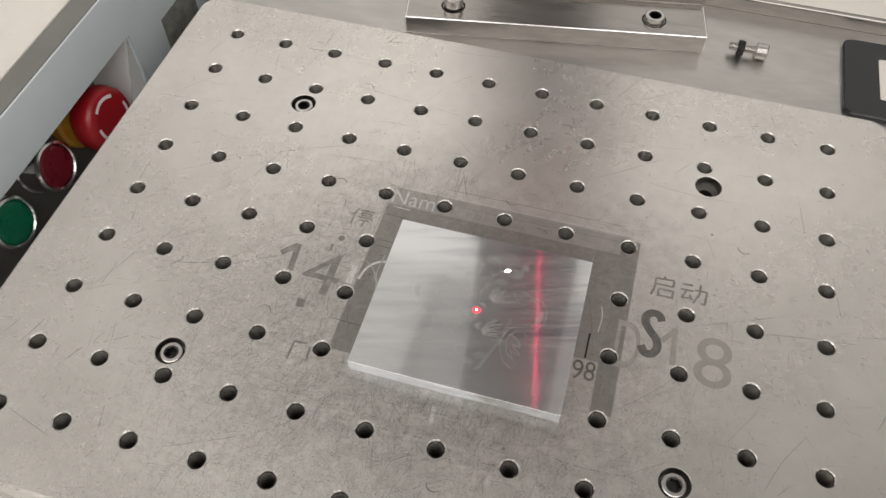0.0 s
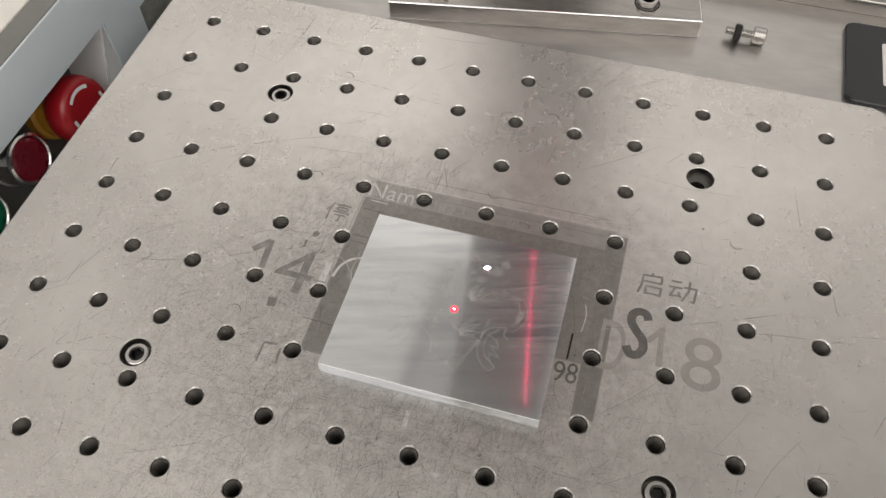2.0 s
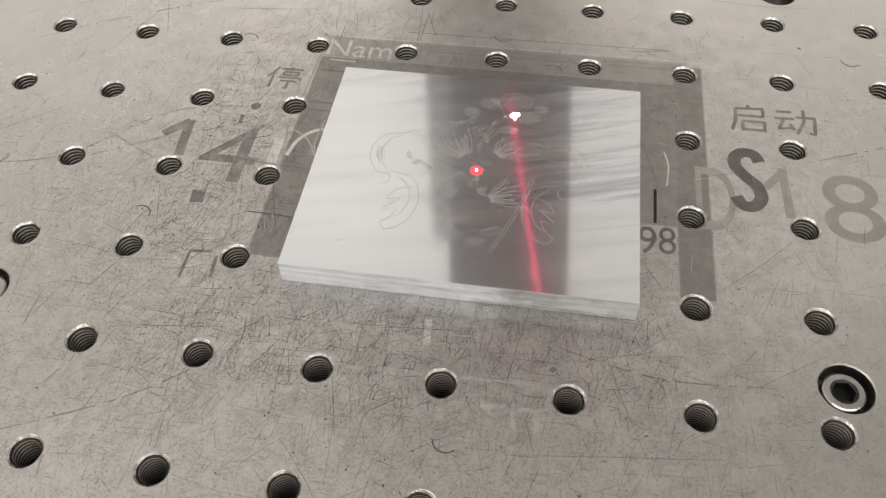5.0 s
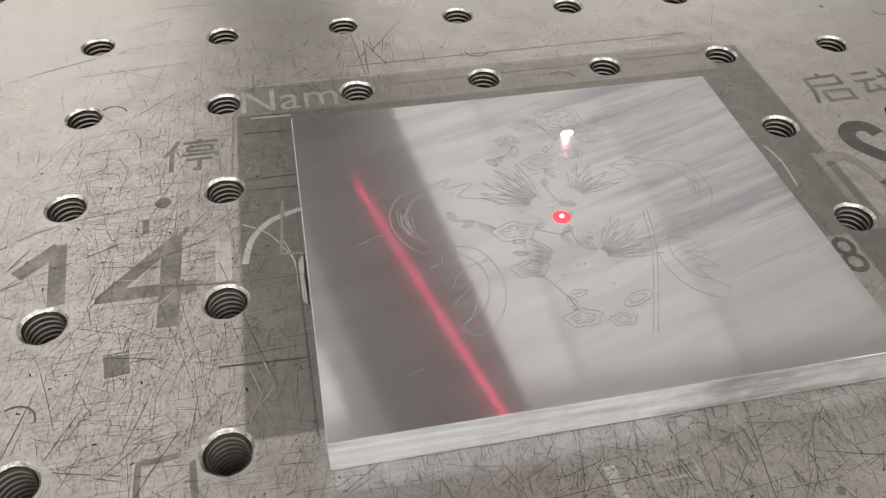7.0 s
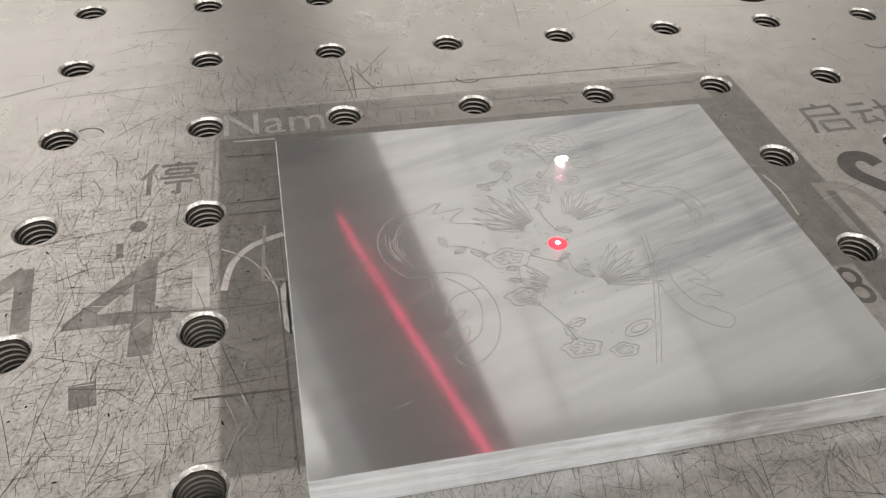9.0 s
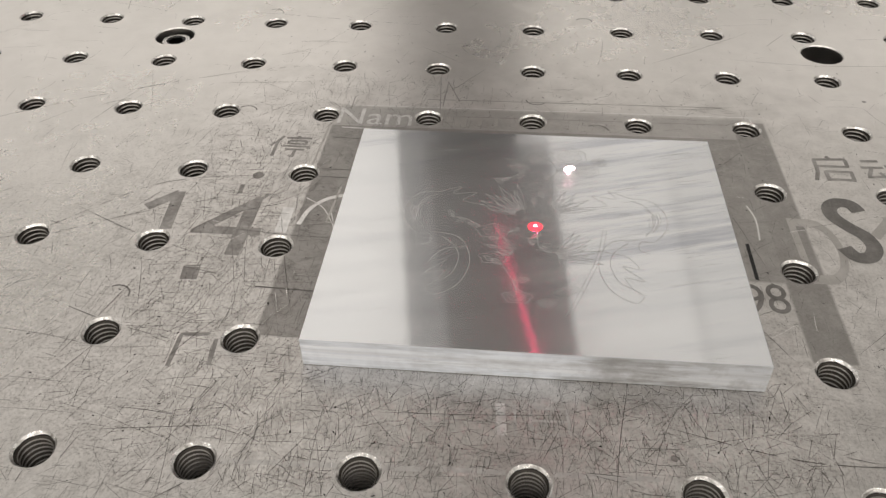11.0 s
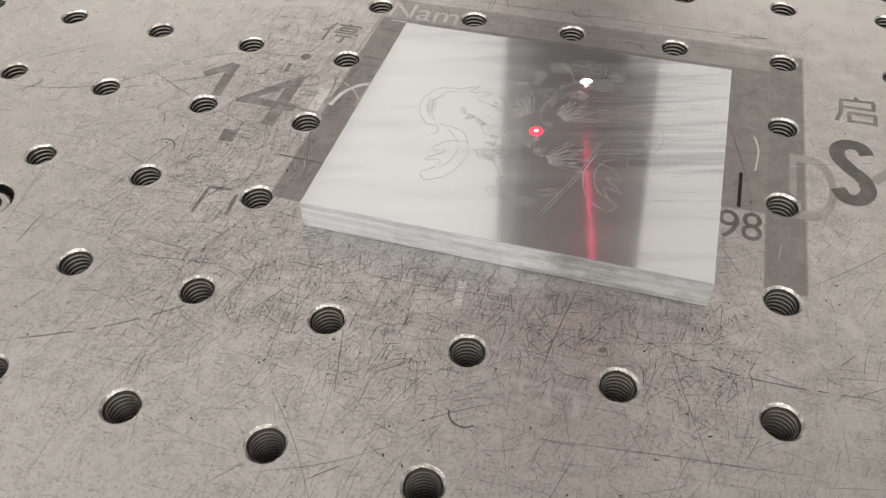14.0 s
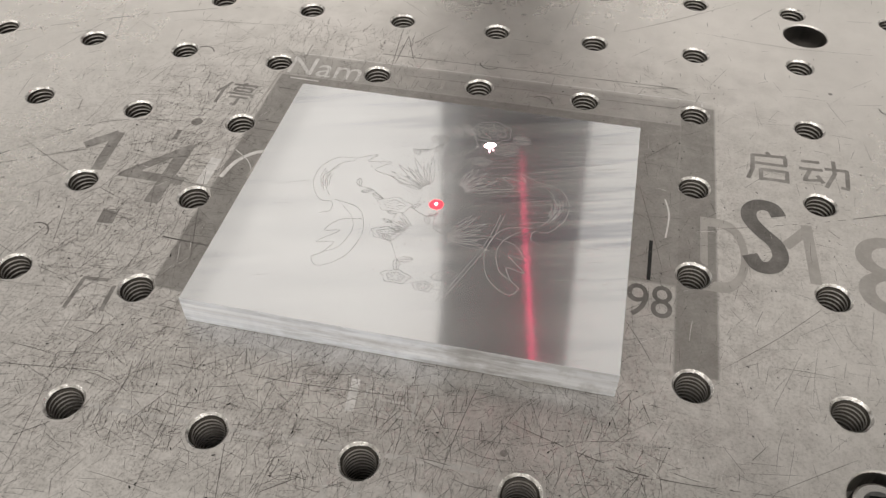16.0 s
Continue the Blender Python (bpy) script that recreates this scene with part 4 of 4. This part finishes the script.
for k in range(26):
    x, y, a, q = r.uniform(-130, -82), r.uniform(-80, 15), r.uniform(0, 3.1), r.uniform(0.8, 4.0)
    ribbon(bm, smooth_line([(x, y), (x + q * math.cos(a) * 0.5, y + q * 0.6), (x + q * math.cos(a), y + q * math.sin(a))], 0.8), r.uniform(0.4, 1.2), 12.45 + 0.002 * k, True)
tagged(part("scuffing", bm, M_STICKER, cover, "dark scuffs and chips"), kind="stuff")
bm = bmesh.new()
LEAN = 15.0
back = Matrix.Translation((-89.6, 0, -48)) @ Matrix.Rotation(radians(90 - LEAN), 4, "Y")
box(bm, -55, 60, -400, 3.2, -3, 0, 0, 2, back)
tagged(part("button_panel", bm, M_PANEL), "dark grey sloping panel that carries the buttons", "panel", kind="structure")
bm = bmesh.new()
box(bm, -112, -68.2, 3.6, 5.4, -80, -13, 0.3)
for v in bm.verts:
    v.co.y += (v.co.z + 13) * 0.4
tagged(part("pocket_wall", bm, M_WHITE), "white painted sloping end wall of the button pocket", "panel", kind="structure")
bm = bmesh.new()
box(bm, -112, -68.2, -400, 3.4, 1, 3, 0.2)
tagged(part("pocket_top", bm, M_WHITE), "white painted top of the button pocket", "panel", kind="structure")
bm = bmesh.new()
box(bm, -65.95, -65.6, 31, 66, -52, -30, 0.1)
tagged(part("sticker", bm, M_STICKER), "dark grey worn sticker on the side wall", "sticker")
bm = bmesh.new()
box(bm, -24, 299, -222, 20, -32, ZT - 3.1, 0.5)
box(bm, -70, 900, -900, 900, -900, -150, 0.5)
tagged(part("machine_base", bm, M_DARKGREY), "dark grey machine base under the table", "machine base", kind="structure")


def seat(y):
    """Where a button's base sits on the sloping panel, its axis along local z."""
    return Matrix.Translation((-89.6 * MM, y * MM, -48 * MM)) @ Matrix.Rotation(radians(90 - LEAN), 4, "Y")


def push_button(material, y, label):
    bm = bmesh.new()
    lathe(bm, [(0, 0.05), (13.8, 0.05), (13.8, 1.6), (12.9, 2.4), (12.9, 13.8), (12.5, 14.7), (11.3, 15.2), (10.7, 14.4), (10.7, 12.0), (0, 12.0)], 48)
    b = part("push_button", bm, M_CHROME, smooth=False)
    bm = bmesh.new()
    lathe(bm, [(10.5, 12.05), (10.5, 13.8), (10.0, 14.4), (8.5, 14.7), (0, 14.8)], 48)
    part("lens", bm, material, b, label.split(" push")[0])
    b.matrix_basis = seat(y)
    return tagged(b, label, "push button", "machine buttons")


push_button(M_DEEPRED, -69.0, "dark red push button with a chrome collar")
push_button(M_GREEN, -105.5, "green push button with a chrome collar")


def emergency_stop(y):
    bm = bmesh.new()
    lathe(bm, [(0, 0.05), (15.5, 0.05), (15.5, 5), (13.8, 6.5), (13.0, 12.0), (0, 12.0)], 40)
    e = part("emergency_stop", bm, M_YELLOW)
    bm = bmesh.new()
    lathe(bm, [(0, 12.05), (11.8, 12.05), (15.0, 14.0), (16.6, 17.0), (16.8, 22.0), (16.2, 25.2), (14.6, 27.4), (12.0, 28.0), (9.6, 27.7), (0, 27.4)], 56)
    for v in bm.verts:
        if 13 < v.co.z < 23 and math.hypot(v.co.x, v.co.y) > 14.8:
            k = 1 + 0.012 * math.cos(28 * math.atan2(v.co.y, v.co.x))
            v.co.x, v.co.y = v.co.x * k, v.co.y * k
    part("mushroom_head", bm, M_RED, e, "red mushroom head", True)
    for a0 in (20, 140, 260):
        bm = bmesh.new()
        ribbon(bm, [(11.2 * math.cos(radians(a0 + 7 * k)), 11.2 * math.sin(radians(a0 + 7 * k))) for k in range(12)], 1.8, 28.05)
        part("arrow", bm, M_WHITE, e, "white curved arrow")
    e.matrix_basis = seat(y)
    return tagged(e, "red mushroom emergency stop button with white arrows", "emergency stop", "machine buttons")


bm = bmesh.new()
box(bm, -26, -8, -93, -84, 0.05, 0.6, 0.2, 2, back)
tagged(part("legend_plate", bm, M_WHITE), "white legend plate between the push buttons", "legend plate")
emergency_stop(-34.5)

# ---- the laser head over the block ----
def make_head():
    m = Matrix.Translation((164.0, -86.0, 168.0)) @ Matrix.Rotation(radians(8.8), 4, "Z") @ Matrix.Rotation(radians(15.7), 4, "X")
    bm = bmesh.new()
    # the housing's right side flares towards the rear
    for v in box(bm, -27, 21, 0, 460, 0, 90, 5.0, 5):
        v.co.x += max(0.0, v.co.x + 3) / 24 * 0.135 * v.co.y
    bm.transform(m)
    unit = empty("laser_marker")
    tagged(unit, "dark grey anodised laser marker reaching over the block", "laser marker")
    part("housing", bm, M_HEAD, unit)
    bm = bmesh.new()
    box(bm, 14.4, 15.1, 8, 268, -1.5, -0.1, 0.3, 2, m)
    part("light_bar", bm, M_REDLIGHT, unit, "thin glowing red light bar")
    bm = bmesh.new()
    box(bm, 50, 150, 330, 430, -8, 600, 3.0)
    part("column", bm, M_HEAD, unit, "dark upright column")


make_head()

# ---- the room ----
def wall(name, x0, x1, y0, y1, z0, z1, material, label):
    bm = bmesh.new()
    box(bm, x0, x1, y0, y1, z0, z1)
    return tagged(part(name, bm, material), label, name.split("_")[0], kind="structure")


wall("floor", -5100, 2900, -2600, 6100, -1000, -900, M_FLOOR, "grey painted workshop floor")
wall("ceiling", -5100, 2900, -2600, 6100, 1900, 2000, M_WALL, "white workshop ceiling")
wall("wall_north", -5100, 2900, 6000, 6100, -900, 1900, M_WALL, "plain white workshop wall")
wall("wall_south", -5100, 2900, -2600, -2500, -900, 1900, M_WALL, "plain white workshop wall")
wall("wall_west", -5100, -5000, -2500, 6000, -900, 1900, M_WALL, "plain white workshop wall")
wall("wall_east", 2800, 2900, -2500, 6000, -900, 1900, M_WALL, "plain white workshop wall")
# white backings, added above the unseen fill panels
for tx, ty, tz, sx, sy, watts in FILL_PANELS:
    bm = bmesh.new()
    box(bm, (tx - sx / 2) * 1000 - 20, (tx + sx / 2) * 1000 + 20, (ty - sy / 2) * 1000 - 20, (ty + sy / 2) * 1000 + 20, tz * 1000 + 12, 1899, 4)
    tagged(part("fill_light_backing", bm, M_WHITE), "white flat backing of an added, unseen fill light", "ceiling light", "ceiling lights")
